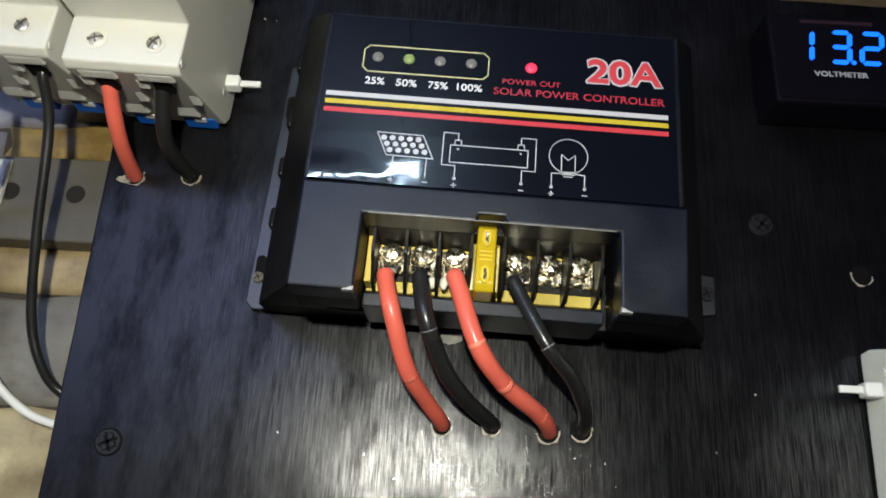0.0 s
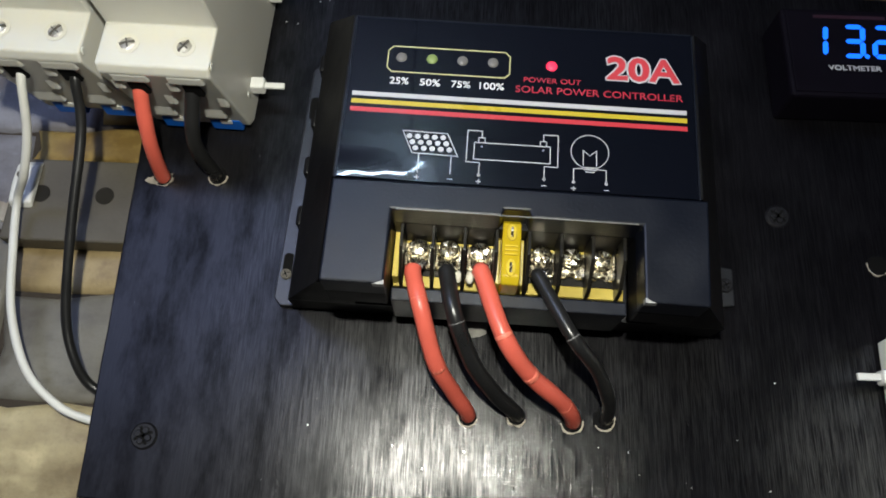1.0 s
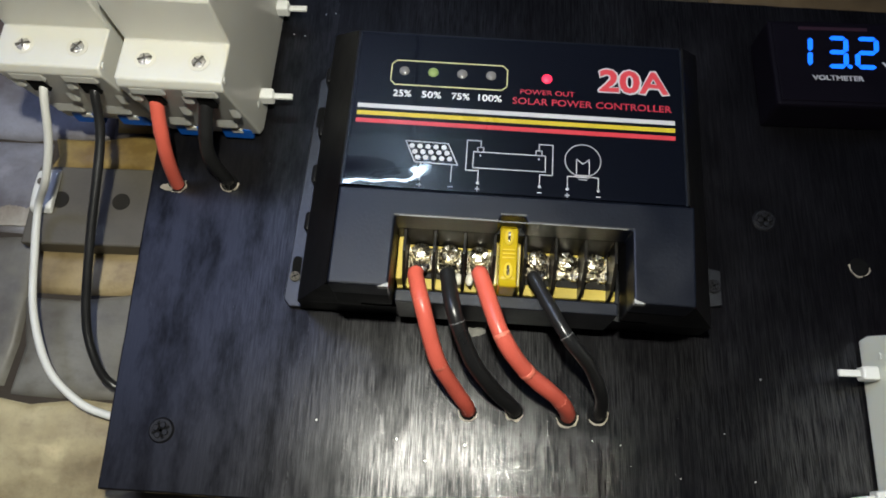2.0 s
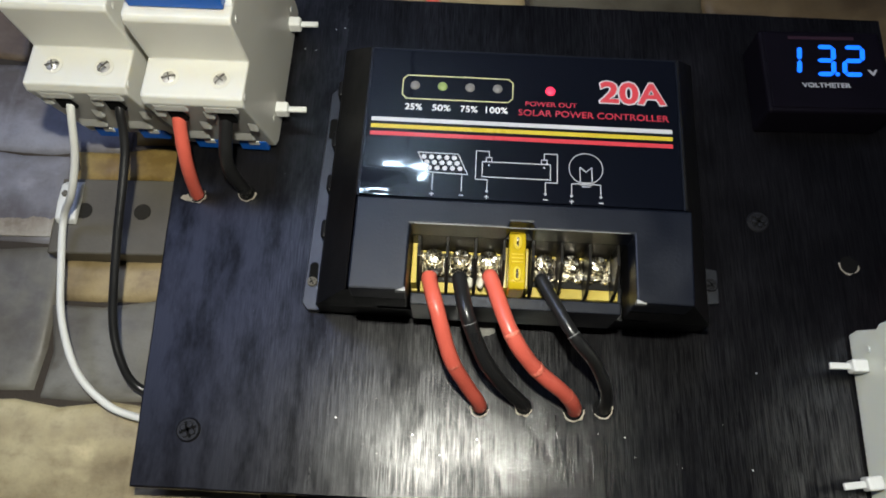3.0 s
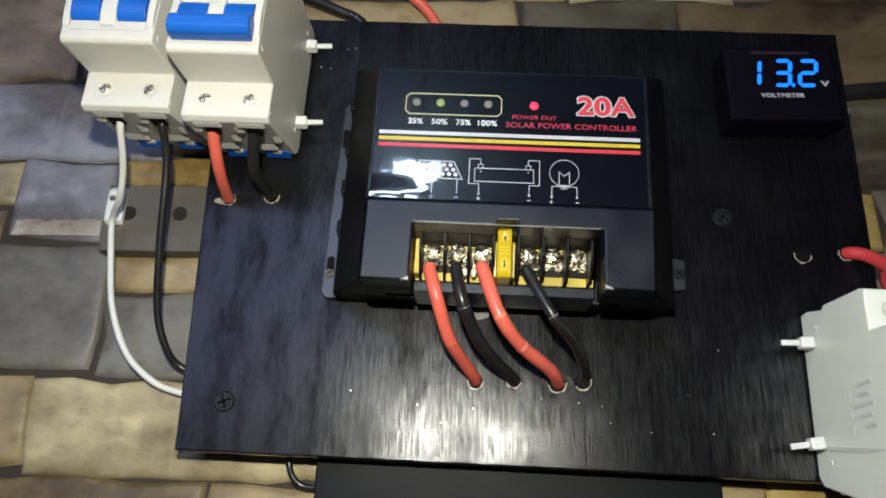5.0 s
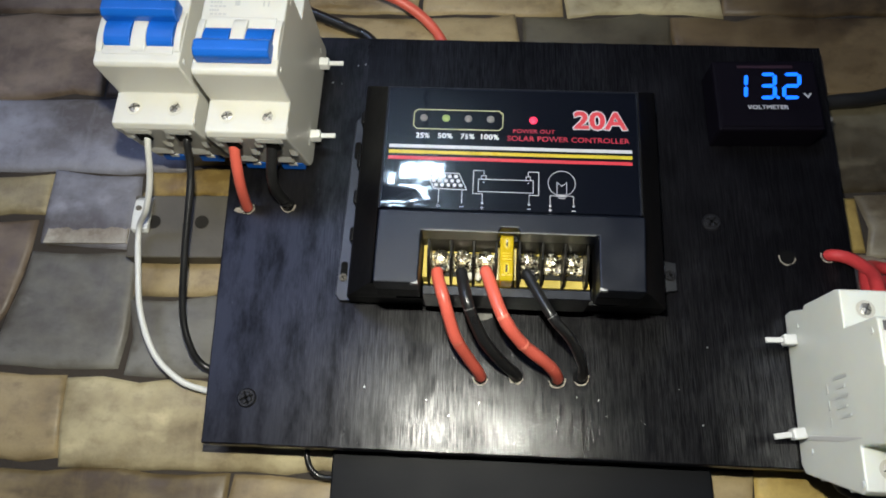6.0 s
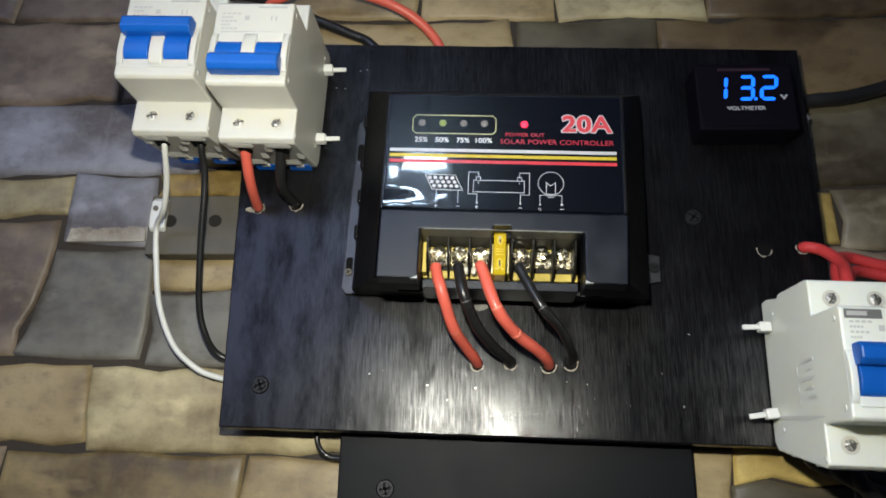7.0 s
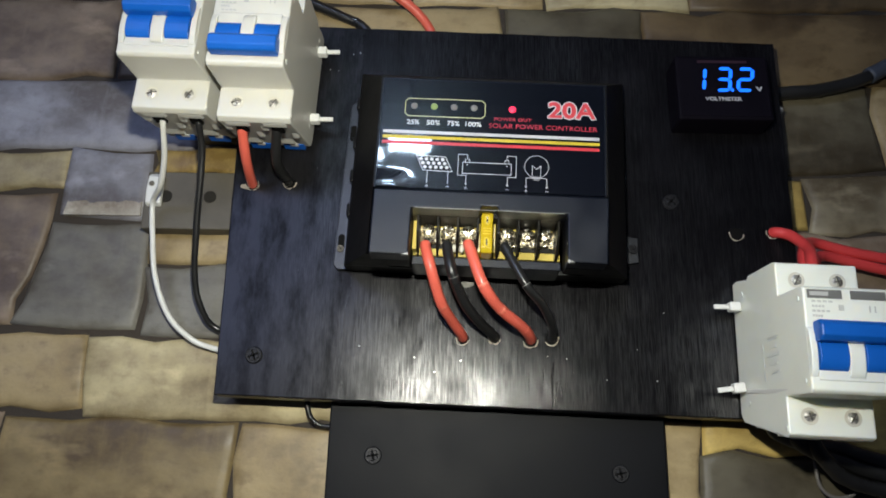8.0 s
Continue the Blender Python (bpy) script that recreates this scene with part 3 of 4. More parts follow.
# ---- circuit breakers ----
def breaker(name, x0, width, z0, plastic, up, label, dark_bars=False):
    """A two-pole breaker: two stepped pole bodies, toggle, terminal screws, blue rail clips."""
    ob = thing(name, (x0, 0, z0), label, "circuit breaker", "circuit breakers", ry=1.6)
    outline = [(-0.001, 0.0125), (-0.004, 0.0088), (-0.046, 0.0), (-0.0490, 0.0012), (-0.0490, 0.0158), (-0.0695, 0.0148), (-0.0710, 0.0160),
               (-0.0710, 0.0546), (-0.0697, 0.0558), (-0.0490, 0.0570), (-0.0490, 0.0712), (-0.046, 0.0722), (-0.020, 0.0735), (-0.018, 0.072), (-0.006, 0.0745), (-0.001, 0.074)]
    half = width / 2
    part("body", prism(outline, 0.0, width, 0.0006), plastic, ob)
    # low-relief ribs and rivets on the outer sides
    for side, sx in ((0, -1), (width, 1)):
        for y, z in ((-0.0665, 0.0195), (-0.0665, 0.0515), (-0.012, 0.0165), (-0.012, 0.0665), (-0.047, 0.0035)):
            bm = bmesh.new()
            bmesh.ops.create_cone(bm, cap_ends=True, segments=14, radius1=0.0014, radius2=0.0011, depth=0.0008)
            for v in bm.verts:
                v.co = Vector((side + sx * (v.co.z - 0.0001), y + v.co.x, z + v.co.y))
            part("rivet", bm, plastic, ob)
        if dark_bars and sx < 0:
            for r in range(5):
                part("embossed_mark", box(-0.00012, 0.00012, -0.046 + (r % 2) * 0.002, -0.038 + (r % 3) * 0.002, 0.026 + r * 0.0035, 0.0272 + r * 0.0035), plastic, ob)
            for r in range(3):
                part("embossed_mark", box(-0.00012, 0.00012, -0.031, -0.0295, 0.024 + r * 0.006, 0.0275 + r * 0.006), plastic, ob)
    # terminals
    for k in range(2):
        cx = (k + 0.5) * half
        for z, tz in ((0.0085, 0.3), (0.0640, 1.1)):
            part("screw_recess", disc(cx, z, -0.04912, -0.0480, 0.0034, 22), RECESS, ob)
            terminal_screw(cx, z, -0.0490, 0.0025, ob, tz + k * 0.7, SATIN)
        part("wire_mouth", box(cx - 0.0028, cx + 0.0028, -0.0395, -0.0335, 0.0012, 0.005, 0.0002), DARK, ob)
        part("mouth_ledge", box(cx - 0.0056, cx + 0.0056, -0.0452, -0.0415, 0.0000, 0.003, 0.0005), plastic, ob)
        part("mouth_ledge", box(cx - 0.0076, cx - 0.0042, -0.0405, -0.0355, 0.0011, 0.005, 0.0005), plastic, ob)
        part("mouth_ledge", box(cx + 0.0044, cx + 0.0076, -0.0300, -0.0240, 0.0034, 0.007, 0.0005), plastic, ob)
        part("lower_step", box(cx - 0.0070, cx + 0.0030, -0.0185, -0.0125, 0.0058, 0.010, 0.0005), plastic, ob)
        bm = box(cx - 0.0050, cx + 0.0058, -0.0085, -0.0020, 0.0076, 0.0115, 0.0005)
        cl = part("rail_clip", bm, BLUE, ob, "blue plastic rail clip")
        part("clip_notch", box(cx - 0.001, cx + 0.0030, -0.0089, -0.0065, 0.0073, 0.0084, 0.0002), plastic, cl)
    # toggle: two curved hub legs joined by a bar
    hub_z = 0.0300
    lo, hi, zz = (0.0230, 0.0355, 0.0374) if up else (0.0195, 0.0352, 0.0226)
    tog = part("toggle", box(0.0030, width - 0.0030, -0.0714, -0.0700, 0.0195, 0.0405, 0.0004), plastic, ob)
    for k in range(2):
        cx = (k + 0.5) * half
        mid, hh = (lo + hi) / 2, (hi - lo) / 2
        arc = [(-0.0700, lo)] + [(-0.0710 - 0.0030 * math.cos(a), mid + hh * math.sin(a)) for a in (i * 0.3 for i in range(-5, 6))] + [(-0.0700, hi)]
        part("toggle_hub", prism(arc, cx - 0.0053, cx + 0.0053, 0.0003), BLUE, tog, "blue toggle hub")
        for e in (-1, 1):
            if (e > 0) == (k == 0):
                continue
            part("toggle_cheek", prism([(-0.0700, 0.0205)] + [(-0.0708 - 0.0022 * math.cos(a), hub_z + 0.0095 * math.sin(a)) for a in (i * 0.3 for i in range(-5, 6))] + [(-0.0700, 0.0395)], cx + e * 0.0070 - 0.0013, cx + e * 0.0070 + 0.0013, 0.0004), plastic, tog)
    part("toggle_tab", prism([(-0.0700, 0.0205)] + [(-0.0709 - 0.0026 * math.cos(a), hub_z + 0.0095 * math.sin(a)) for a in (i * 0.3 for i in range(-5, 6))] + [(-0.0700, 0.0395)], half - 0.0030, half + 0.0030, 0.0006), plastic, tog)
    bar = [(-0.0715, zz - 0.0040), (-0.0765, zz - 0.0040), (-0.0785, zz - 0.0022), (-0.0785, zz + 0.0020), (-0.0765, zz + 0.0040), (-0.0715, zz + 0.0040)]
    part("toggle_bar", prism(bar, 0.0022, width - 0.0022, 0.0006), BLUE, tog, "blue toggle bar")
    # print on the front: bars in place of small writing
    y = -0.0711
    top = bmesh.new()
    if dark_bars:
        part("print_panel", box(0.0015, half - 0.0022, y, y + 0.0002, 0.0508, 0.0542), PRINT_DARK, ob, "dark printed bar")
        part("print_panel", box(half + 0.001, width - 0.0025, y, y + 0.0002, 0.0508, 0.0542), PRINT_DARK, ob, "dark printed bar")
        part("print_mark", box(0.0025, 0.0095, y - 0.0001, y, 0.0518, 0.0534), PRINT_GREY, ob)
    else:
        box(half + 0.0015, width - 0.003, y, y + 0.0002, 0.0525, 0.0533, 0, top)
    for r, (a, b) in enumerate(((0.003, 0.0115), (0.003, 0.0080), (0.003, 0.0100), (0.003, 0.0070), (0.0035, 0.0105))):
        z = 0.0492 - r * 0.0019
        if z > 0.0430 or not up:
            for q in range(4):
                w = (b - a) / 4
                box(a + q * w, a + q * w + w * 0.72, y, y + 0.0002, z, z + 0.0008, 0, top)
    for q in (0.0245, 0.0265):
        box(q, q + 0.0005, y, y + 0.0002, 0.0460, 0.0485, 0, top)
    box(0.0130, 0.0150, y, y + 0.0002, 0.0463, 0.0485, 0, top)
    tagged(part("fine_print", top, PRINT_PALE if dark_bars else PRINT_GREY, ob, "faint grey printed lines"), kind="stuff")
    return ob


breaker("circuit_breaker", -0.1526, 0.0345, 1.5237, IVORY, True, "ivory two-pole circuit breaker with its blue toggle up")
breaker("circuit_breaker", -0.1129, 0.0340, 1.5197, IVORY, False, "ivory two-pole circuit breaker with its blue toggle down")
breaker("circuit_breaker", 0.1291, 0.0338, 1.3848, GREYWHITE, True, "greyish white two-pole circuit breaker with dark printed bars", True)


def cable_tie(x, z, sx, strap, tilt=0.0):
    """A nylon tie: head, cut tail, and the strap along the breaker's side."""
    ob = thing("cable_tie", (x, -0.010, z), "white nylon cable tie with a short cut tail round a breaker", "cable tie", "cable ties", ry=tilt)
    part("tie_head", box(min(0, sx * 0.0052), max(0, sx * 0.0052), -0.0024, 0.0024, -0.0022, 0.0022, 0.0007), NYLON, ob)
    part("tie_tail", box(min(sx * 0.0045, sx * 0.0120), max(sx * 0.0045, sx * 0.0120), -0.0006, 0.0006, -0.0011, 0.0011, 0.0003), NYLON, ob)
    if strap:
        part("tie_strap", prism([(0.0, -0.001), (-0.041, -0.0055), (-0.041, -0.0075), (0.0, -0.0028)], -sx * 0.0002, -sx * 0.0010, 0.0002), NYLON, ob)


cable_tie(-0.0780, 1.5797, 1, False)
cable_tie(-0.0790, 1.5402, 1, False)
cable_tie(0.1302, 1.4458, -1, False)
cable_tie(0.1286, 1.4087, -1, True, -8)


# ---- solar charge controller ----
ctrl = thing("charge_controller", (0.0125, 0, 1.51), "black solar charge controller with a glossy printed label and screw terminals", "controller", ry=1.7)
bm = bmesh.new()
LEVELS = ((-0.0006, 0.0672, 0.0530, 0.0495), (-0.0120, 0.0672, 0.0530, 0.0500), (-0.0180, 0.0655, 0.0500, 0.0515), (-0.0425, 0.0530, 0.0345, 0.0530), (-0.0436, 0.0522, 0.0337, 0.0528))
rings = [[bm.verts.new((sx * hx, y, top if sz > 0 else -bot)) for sx, sz in ((-1, -1), (1, -1), (1, 1), (-1, 1))] for y, hx, top, bot in LEVELS]
for a, b in zip(rings, rings[1:]):
    for k in range(4):
        bm.faces.new((a[k], a[(k + 1) % 4], b[(k + 1) % 4], b[k]))
bm.faces.new(rings[0][::-1])
bm.faces.new(rings[-1])
bmesh.ops.recalc_face_normals(bm, faces=bm.faces[:])
# the terminal bay is left open in the lower front
cut = [f for f in bm.faces if f.calc_center_median().y < -0.0433 or (f.calc_center_median().y < -0.025 and f.calc_center_median().z < -0.045)]
bmesh.ops.delete(bm, geom=cut, context="FACES_ONLY")
f0 = [v for v in rings[-1]]
zt = -0.0215
l0, r0 = bm.verts.new((-0.0522, -0.0436, zt)), bm.verts.new((0.0522, -0.0436, zt))
bm.faces.new((l0, r0, f0[2], f0[3]))
for s, k in ((-1, 0), (1, 1)):
    e3, e4 = bm.verts.new((s * 0.045, -0.0180, -0.0515)), bm.verts.new((s * 0.045, -0.0425, -0.0530))
    bm.faces.new((rings[2][k], e3, e4, rings[3][k]))
part("case", bm, CASE, ctrl)
for z in (-0.022, -0.004, 0.014, 0.036):
    part("case_rib", box(-0.0684, -0.0660, -0.014, -0.001, z - 0.0035, z + 0.0035, 0.0012), CASE, ctrl)
part("mounting_flange", plate([(-0.0742, -0.0470), (-0.0720, -0.0495), (0.0676, -0.0485), (0.0690, -0.0400), (0.0752, -0.0390), (0.0752, -0.0265), (0.0690, -0.0255), (0.0676, 0.0430), (-0.0700, 0.0430), (-0.0728, 0.0400)], -0.0026, -0.0002, 0.0004), FLANGE, ctrl, "grey metal mounting flange")
for x, z in ((-0.0712, -0.0360), (-0.0705, 0.0240)):
    part("flange_slot", plate([(x + 0.0016 * math.cos(a), z + (0.003 if math.sin(a) > 0 else -0.003) + 0.0016 * math.sin(a)) for a in (i * math.pi / 8 for i in range(16))], -0.0028, -0.001), DARK, ctrl)
cross_head(0.0722, -0.0326, -0.0040, 0.0024, ctrl, BLACKSCREW, "flange_screw", 0.5, "dark screw in the flange")
cross_head(-0.0713, -0.0390, -0.0036, 0.0018, ctrl, DULLSTEEL, "flange_screw", 0.5)

# front film with its print
def film_sheet():
    """The printed film, its lower left corner lifting a little from the case."""
    bm = bmesh.new()
    nx, nz = 68, 36
    grid = []
    for k in range(nz + 1):
        row = []
        for i in range(nx + 1):
            x, z = -0.0510 + 0.1018 * i / nx, -0.0219 + 0.0545 * k / nz
            u, v = max(0.0, 1 - (x + 0.0510) / 0.028), min(1.0, max(0.0, (-0.0130 - z) / 0.006))
            lift = v * (0.0008 * u * u + 0.00022 * u * noise.noise(Vector((x * 130, 0, z * 330))))
            row.append(bm.verts.new((x, -0.0441 - lift, z)))
        grid.append(row)
    for k in range(nz):
        for i in range(nx):
            bm.faces.new((grid[k][i], grid[k][i + 1], grid[k + 1][i + 1], grid[k + 1][i]))
    ext = bmesh.ops.extrude_face_region(bm, geom=bm.faces[:])
    for v in (g for g in ext["geom"] if isinstance(g, bmesh.types.BMVert)):
        v.co.y += 0.0003
    bmesh.ops.recalc_face_normals(bm, faces=bm.faces[:])
    bmesh.ops.split_edges(bm, edges=[e for e in bm.edges if e.is_manifold and e.calc_face_angle() > 0.7])
    return bm


film = part("front_label", film_sheet(), FILM, ctrl, "glossy black printed label", smooth=True)
border = stroke([(-0.0514, 0.0330), (0.0512, 0.0330), (0.0512, -0.0219)], 0.0005, -0.0442, -0.0436)
stroke([(-0.0514, 0.0330), (-0.0514, -0.0219)], 0.0005, -0.0442, -0.0436, border)
part("label_border", border, COVER, film)
INK = -0.04418
for z, m in ((0.0056, INK_WHITE), (0.0030, INK_YELLOW), (0.0003, INK_RED)):
    part("stripe", box(-0.0497, 0.0487, INK, INK + 0.00008, z - 0.00075, z + 0.00075), m, film)
rb = 0.0015
corner = [(-0.0403 + rb, 0.0138), (-0.0035 - rb, 0.0138), (-0.0035, 0.0138 + rb), (-0.0035, 0.0228 - rb), (-0.0035 - rb, 0.0228), (-0.0403 + rb, 0.0228), (-0.0403, 0.0228 - rb), (-0.0403, 0.0138 + rb)]
part("lamp_frame", stroke(corner, 0.0004, INK, INK + 0.00008, None, True), INK_OLIVE, film)
for x, m in ((-0.0362, LED_CLEAR), (-0.0270, LED_GREEN), (-0.0178, LED_CLEAR), (-0.0086, LED_CLEAR), (0.0090, GLOW_RED)):
    bm = bmesh.new()
    bmesh.ops.create_uvsphere(bm, u_segments=16, v_segments=8, radius=0.0017)
    for v in bm.verts:
        v.co = Vector((x + v.co.x, INK + v.co.y * 0.45, 0.0189 + v.co.z))
    part("indicator_lamp", bm, m, ctrl, "lit red indicator lamp" if m == GLOW_RED else "", smooth=True)
for x, t, w in ((-0.0362, "25%", 0.0056), (-0.0270, "50%", 0.0060), (-0.0178, "75%", 0.0056), (-0.0086, "100%", 0.0072)):
    lettering("lettering", t, x - w / 2, x + w / 2, 0.0107, 0.0023, INK, INK_GREY, film, 0.00008)
lettering("lettering", "POWER OUT", 0.0008, 0.0178, 0.0138, 0.0017, INK, INK_DEEP, film, 0.00004)
lettering("lettering", "SOLAR POWER CONTROLLER", -0.0015, 0.0478, 0.0104, 0.0023, INK, INK_DEEP, film, 0.00005)
lettering("lettering", "20A", 0.0258, 0.0468, 0.0195, 0.0076, INK, INK_WHITE, film, 0.00095)
lettering("lettering", "20A", 0.0258, 0.0468, 0.0195, 0.0076, INK - 0.0001, INK_RED, film, 0.0004)
W = 0.00029


def drawing(bm, label):
    part("drawing", bm, INK_WHITE, film, label)


bm = stroke([(-0.0335, -0.0060), (-0.0205, -0.0062), (-0.0172, -0.0133), (-0.0303, -0.0130)], W, INK, INK + 0.00008, None, True)
for r in range(3):
    for c in range(5):
        disc(-0.0315 + c * 0.00245 + r * 0.0010, -0.0076 - r * 0.0019, INK, INK + 0.00008, 0.00085, 8, 0, bm)
for x, s in ((-0.0283, "+"), (-0.0190, "-")):
    stroke([(x, -0.0131), (x, -0.0190)], W, INK, INK + 0.00008, bm)
    stroke([(x - 0.0006, -0.0206), (x + 0.0006, -0.0206)], W, INK, INK + 0.00008, bm)
    if s == "+":
        stroke([(x, -0.0200), (x, -0.0212)], W, INK, INK + 0.00008, bm)
drawing(bm, "white line drawing of a solar panel")
bm = stroke([(-0.0126, -0.0084), (0.0092, -0.0084), (0.0092, -0.0138), (-0.0126, -0.0138)], W, INK, INK + 0.00008, None, True)
for s, x0 in ((-1, -0.0105), (1, 0.0072)):
    stroke([(x0 - 0.0009, -0.0083), (x0 - 0.0009, -0.0068), (x0 + 0.0009, -0.0068), (x0 + 0.0009, -0.0083)], W, INK, INK + 0.00008, bm)
    stroke([(x0, -0.0068), (x0, -0.0046), (x0 + s * 0.0042, -0.0046), (x0 + s * 0.0042, -0.0148), (x0 + s * 0.0004, -0.0148), (x0 + s * 0.0004, -0.0190)], W, INK, INK + 0.00008, bm)
    disc(x0 + s * 0.0004, -0.0188, INK, INK + 0.00008, 0.0005, 8, 0, bm)
    disc(x0, -0.0096, INK, INK + 0.00008, 0.0003, 8, 0, bm)
    stroke([(x0 + s * 0.0004 - 0.0006, -0.0208), (x0 + s * 0.0004 + 0.0006, -0.0208)], W, INK, INK + 0.00008, bm)
stroke([(-0.0109, -0.0202), (-0.0109, -0.0214)], W, INK, INK + 0.00008, bm)
drawing(bm, "white line drawing of a battery")
bx, bz = 0.0205, -0.0092
bm = stroke([(bx + 0.0054 * math.cos(a), bz + 0.0054 * math.sin(a)) for a in (2 * math.pi * i / 28 for i in range(28))], W, INK, INK + 0.00008, None, True)
stroke([(bx - 0.0019, bz - 0.0045), (bx - 0.0019, bz + 0.0004), (bx, bz - 0.0012), (bx + 0.0019, bz + 0.0004), (bx + 0.0019, bz - 0.0045)], W, INK, INK + 0.00008, bm)
for q, hw in ((0.0050, 0.0022), (0.0057, 0.0018), (0.0064, 0.0012)):
    stroke([(bx - hw, bz - q), (bx + hw, bz - q)], W, INK, INK + 0.00008, bm)
for s in (-1, 1):
    stroke([(bx + s * 0.0020, bz - 0.0054), (bx + s * 0.0046, bz - 0.0056), (bx + s * 0.0046, bz - 0.0098)], W, INK, INK + 0.00008, bm)
    disc(bx + s * 0.0046, bz - 0.0098, INK, INK + 0.00008, 0.0005, 8, 0, bm)
    stroke([(bx + s * 0.0046 - 0.0006, bz - 0.0118), (bx + s * 0.0046 + 0.0006, bz - 0.0118)], W, INK, INK + 0.00008, bm)
stroke([(bx - 0.0046, bz - 0.0112), (bx - 0.0046, bz - 0.0124)], W, INK, INK + 0.00008, bm)
drawing(bm, "white line drawing of a light bulb")

# terminal cover with its bay
cov = [(-0.0508, -0.0546), (-0.0338, -0.0546), (-0.0338, -0.0333), (-0.0040, -0.0333), (-0.0034, -0.0312), (0.0034, -0.0312), (0.0040, -0.0333), (0.0338, -0.0333), (0.0338, -0.0546), (0.0506, -0.0548), (0.0514, -0.0250), (-0.0508, -0.0250)]
cover = part("terminal_cover", plate(cov, -0.0500, -0.0400, 0.0006), COVER, ctrl, "matt grey-black terminal cover")
part("cover_slope", prism([(-0.0495, -0.0256), (-0.0438, -0.0221), (-0.0405, -0.0221), (-0.0405, -0.0256)], -0.0506, 0.0512, 0.0003), COVER, cover)
part("side_skirt", box(-0.0508, -0.0340, -0.0402, -0.0300, -0.0544, -0.0255, 0.0006), CASE, cover)
part("side_skirt", box(0.0340, 0.0506, -0.0402, -0.0300, -0.0546, -0.0255, 0.0006), CASE, cover)
for x, s in ((-0.0352, 1), (0.0351, -1)):
    part("worn_corner", plate([(x - s * 0.0016, -0.0549), (x + s * 0.0014, -0.0549), (x + s * 0.0014, -0.0536)], -0.0503, -0.0480), SCUFF_PALE, cover, "bright worn corner")
part("worn_edge", box(-0.0325, 0.0325, -0.05025, -0.0499, -0.03345, -0.03315), SCUFF_GREY, cover, "rubbed upper edge of the bay")
block = part("terminal_block", box(-0.0336, 0.0336, -0.0240, -0.0100, -0.0475, -0.0290, 0.0003), MUSTARD, ctrl, "mustard base of the screw terminals")
part("bay_roof", box(-0.0338, 0.0338, -0.0405, -0.0095, -0.0333, -0.0280, 0.0003), CASE, block)
part("bay_lip", prism([(-0.0330, -0.0538), (-0.0330, -0.0500), (-0.0315, -0.0494), (-0.0120, -0.0482), (-0.0120, -0.0530)], -0.0334, 0.0330, 0.0004), COVER, block, "grey-black lower lip of the terminal bay")
for x0, x1 in ((-0.0336, -0.0048), (0.0036, 0.0336)):
    part("base_bar", box(x0, x1, -0.0262, -0.0235, -0.0474, -0.0440, 0.0003), MUSTARD, block)
for x0, x1 in ((-0.0305, -0.0050), (0.0040, 0.0300)):
    part("base_bar", box(x0, x1, -0.0276, -0.0235, -0.0345, -0.0336, 0.0002), MUSTARD, block)
part("base_bar", box(-0.0336, -0.0318, -0.0330, -0.0235, -0.0468, -0.0300, 0.0003), MUSTARD, block)
for x in (-0.0312, -0.0223, -0.0134, -0.0045, 0.0046, 0.0136, 0.0224, 0.0312):
    fin = [(-0.0235, -0.0320), (-0.0400, -0.0328), (-0.0400, -0.0400), (-0.0330, -0.0468), (-0.0280, -0.0478), (-0.0235, -0.0478)]
    part("divider", prism(fin, x - 0.00050, x + 0.00050, 0.0002), BAKELITE, block)
for k, x in enumerate((-0.0268, -0.0179, -0.0088, 0.0092, 0.0180, 0.0268)):
    part("terminal_recess", box(x - 0.0040, x + 0.0040, -0.0262, -0.0236, -0.0440, -0.0322, 0.0002), BAKELITE, block)
    # saddle clamp with turned-up ears under a round washer and the screw
    saddle = [(x - 0.0037, -0.0424), (x - 0.0014, -0.0424), (x - 0.0010, -0.0416), (x + 0.0010, -0.0416), (x + 0.0014, -0.0424), (x + 0.0037, -0.0424), (x + 0.0037, -0.0347), (x - 0.0037, -0.0347)]
    clamp = part("clamp_plate", plate(saddle, -0.0286, -0.0266, 0.0005, None, 2), BRASSY, block, "plated clamp plate")
    for e in (-1, 1):
        part("clamp_ear", box(x + e * 0.0034 - 0.0004, x + e * 0.0034 + 0.0004, -0.0302, -0.0270, -0.0422, -0.0352, 0.0003), BRASSY, clamp)
    part("screw_washer", disc(x, -0.0367, -0.0296, -0.0284, 0.0034, 18, 0.0004), BRASSY, block)
    cross_screw(x, -0.0365, -0.0310, 0.0028, block, 0.5 + k * 0.9)
    if k < 4:
        bm = bmesh.new()
        rng = random.Random(k)
        for q in range(11):
            a = x + rng.uniform(-0.0024, 0.0024)
            tube([(a, -0.0292, -0.0385 - rng.random() * 0.002), (a + rng.uniform(-0.0012, 0.0012), -0.0318, -0.0412), (x + rng.uniform(-0.0016, 0.0016), -0.0326, -0.0440)], 0.00034, 6, 3, bm)
        tagged(part("bare_strands", bm, GLINT, block, "bare tinned wire strands"), kind="stuff")
# pale lumps of melted insulation between two wire ends
for x, z, q in ((-0.0147, -0.0452, 0.0011), (-0.0114, -0.0452, 0.0012)):
    bm = bmesh.new()
    bmesh.ops.create_icosphere(bm, subdivisions=2, radius=q)
    for v in bm.verts:
        v.co = Vector((x, -0.0315, z)) + Vector((v.co.x, v.co.y, v.co.z * 1.7)) * (1 + 0.3 * noise.noise(v.co * 900 + Vector((x * 1e4, 0, 0))))
    part("pale_scrap", bm, CREAM, block, "pale scrap between the wire ends", smooth=True)
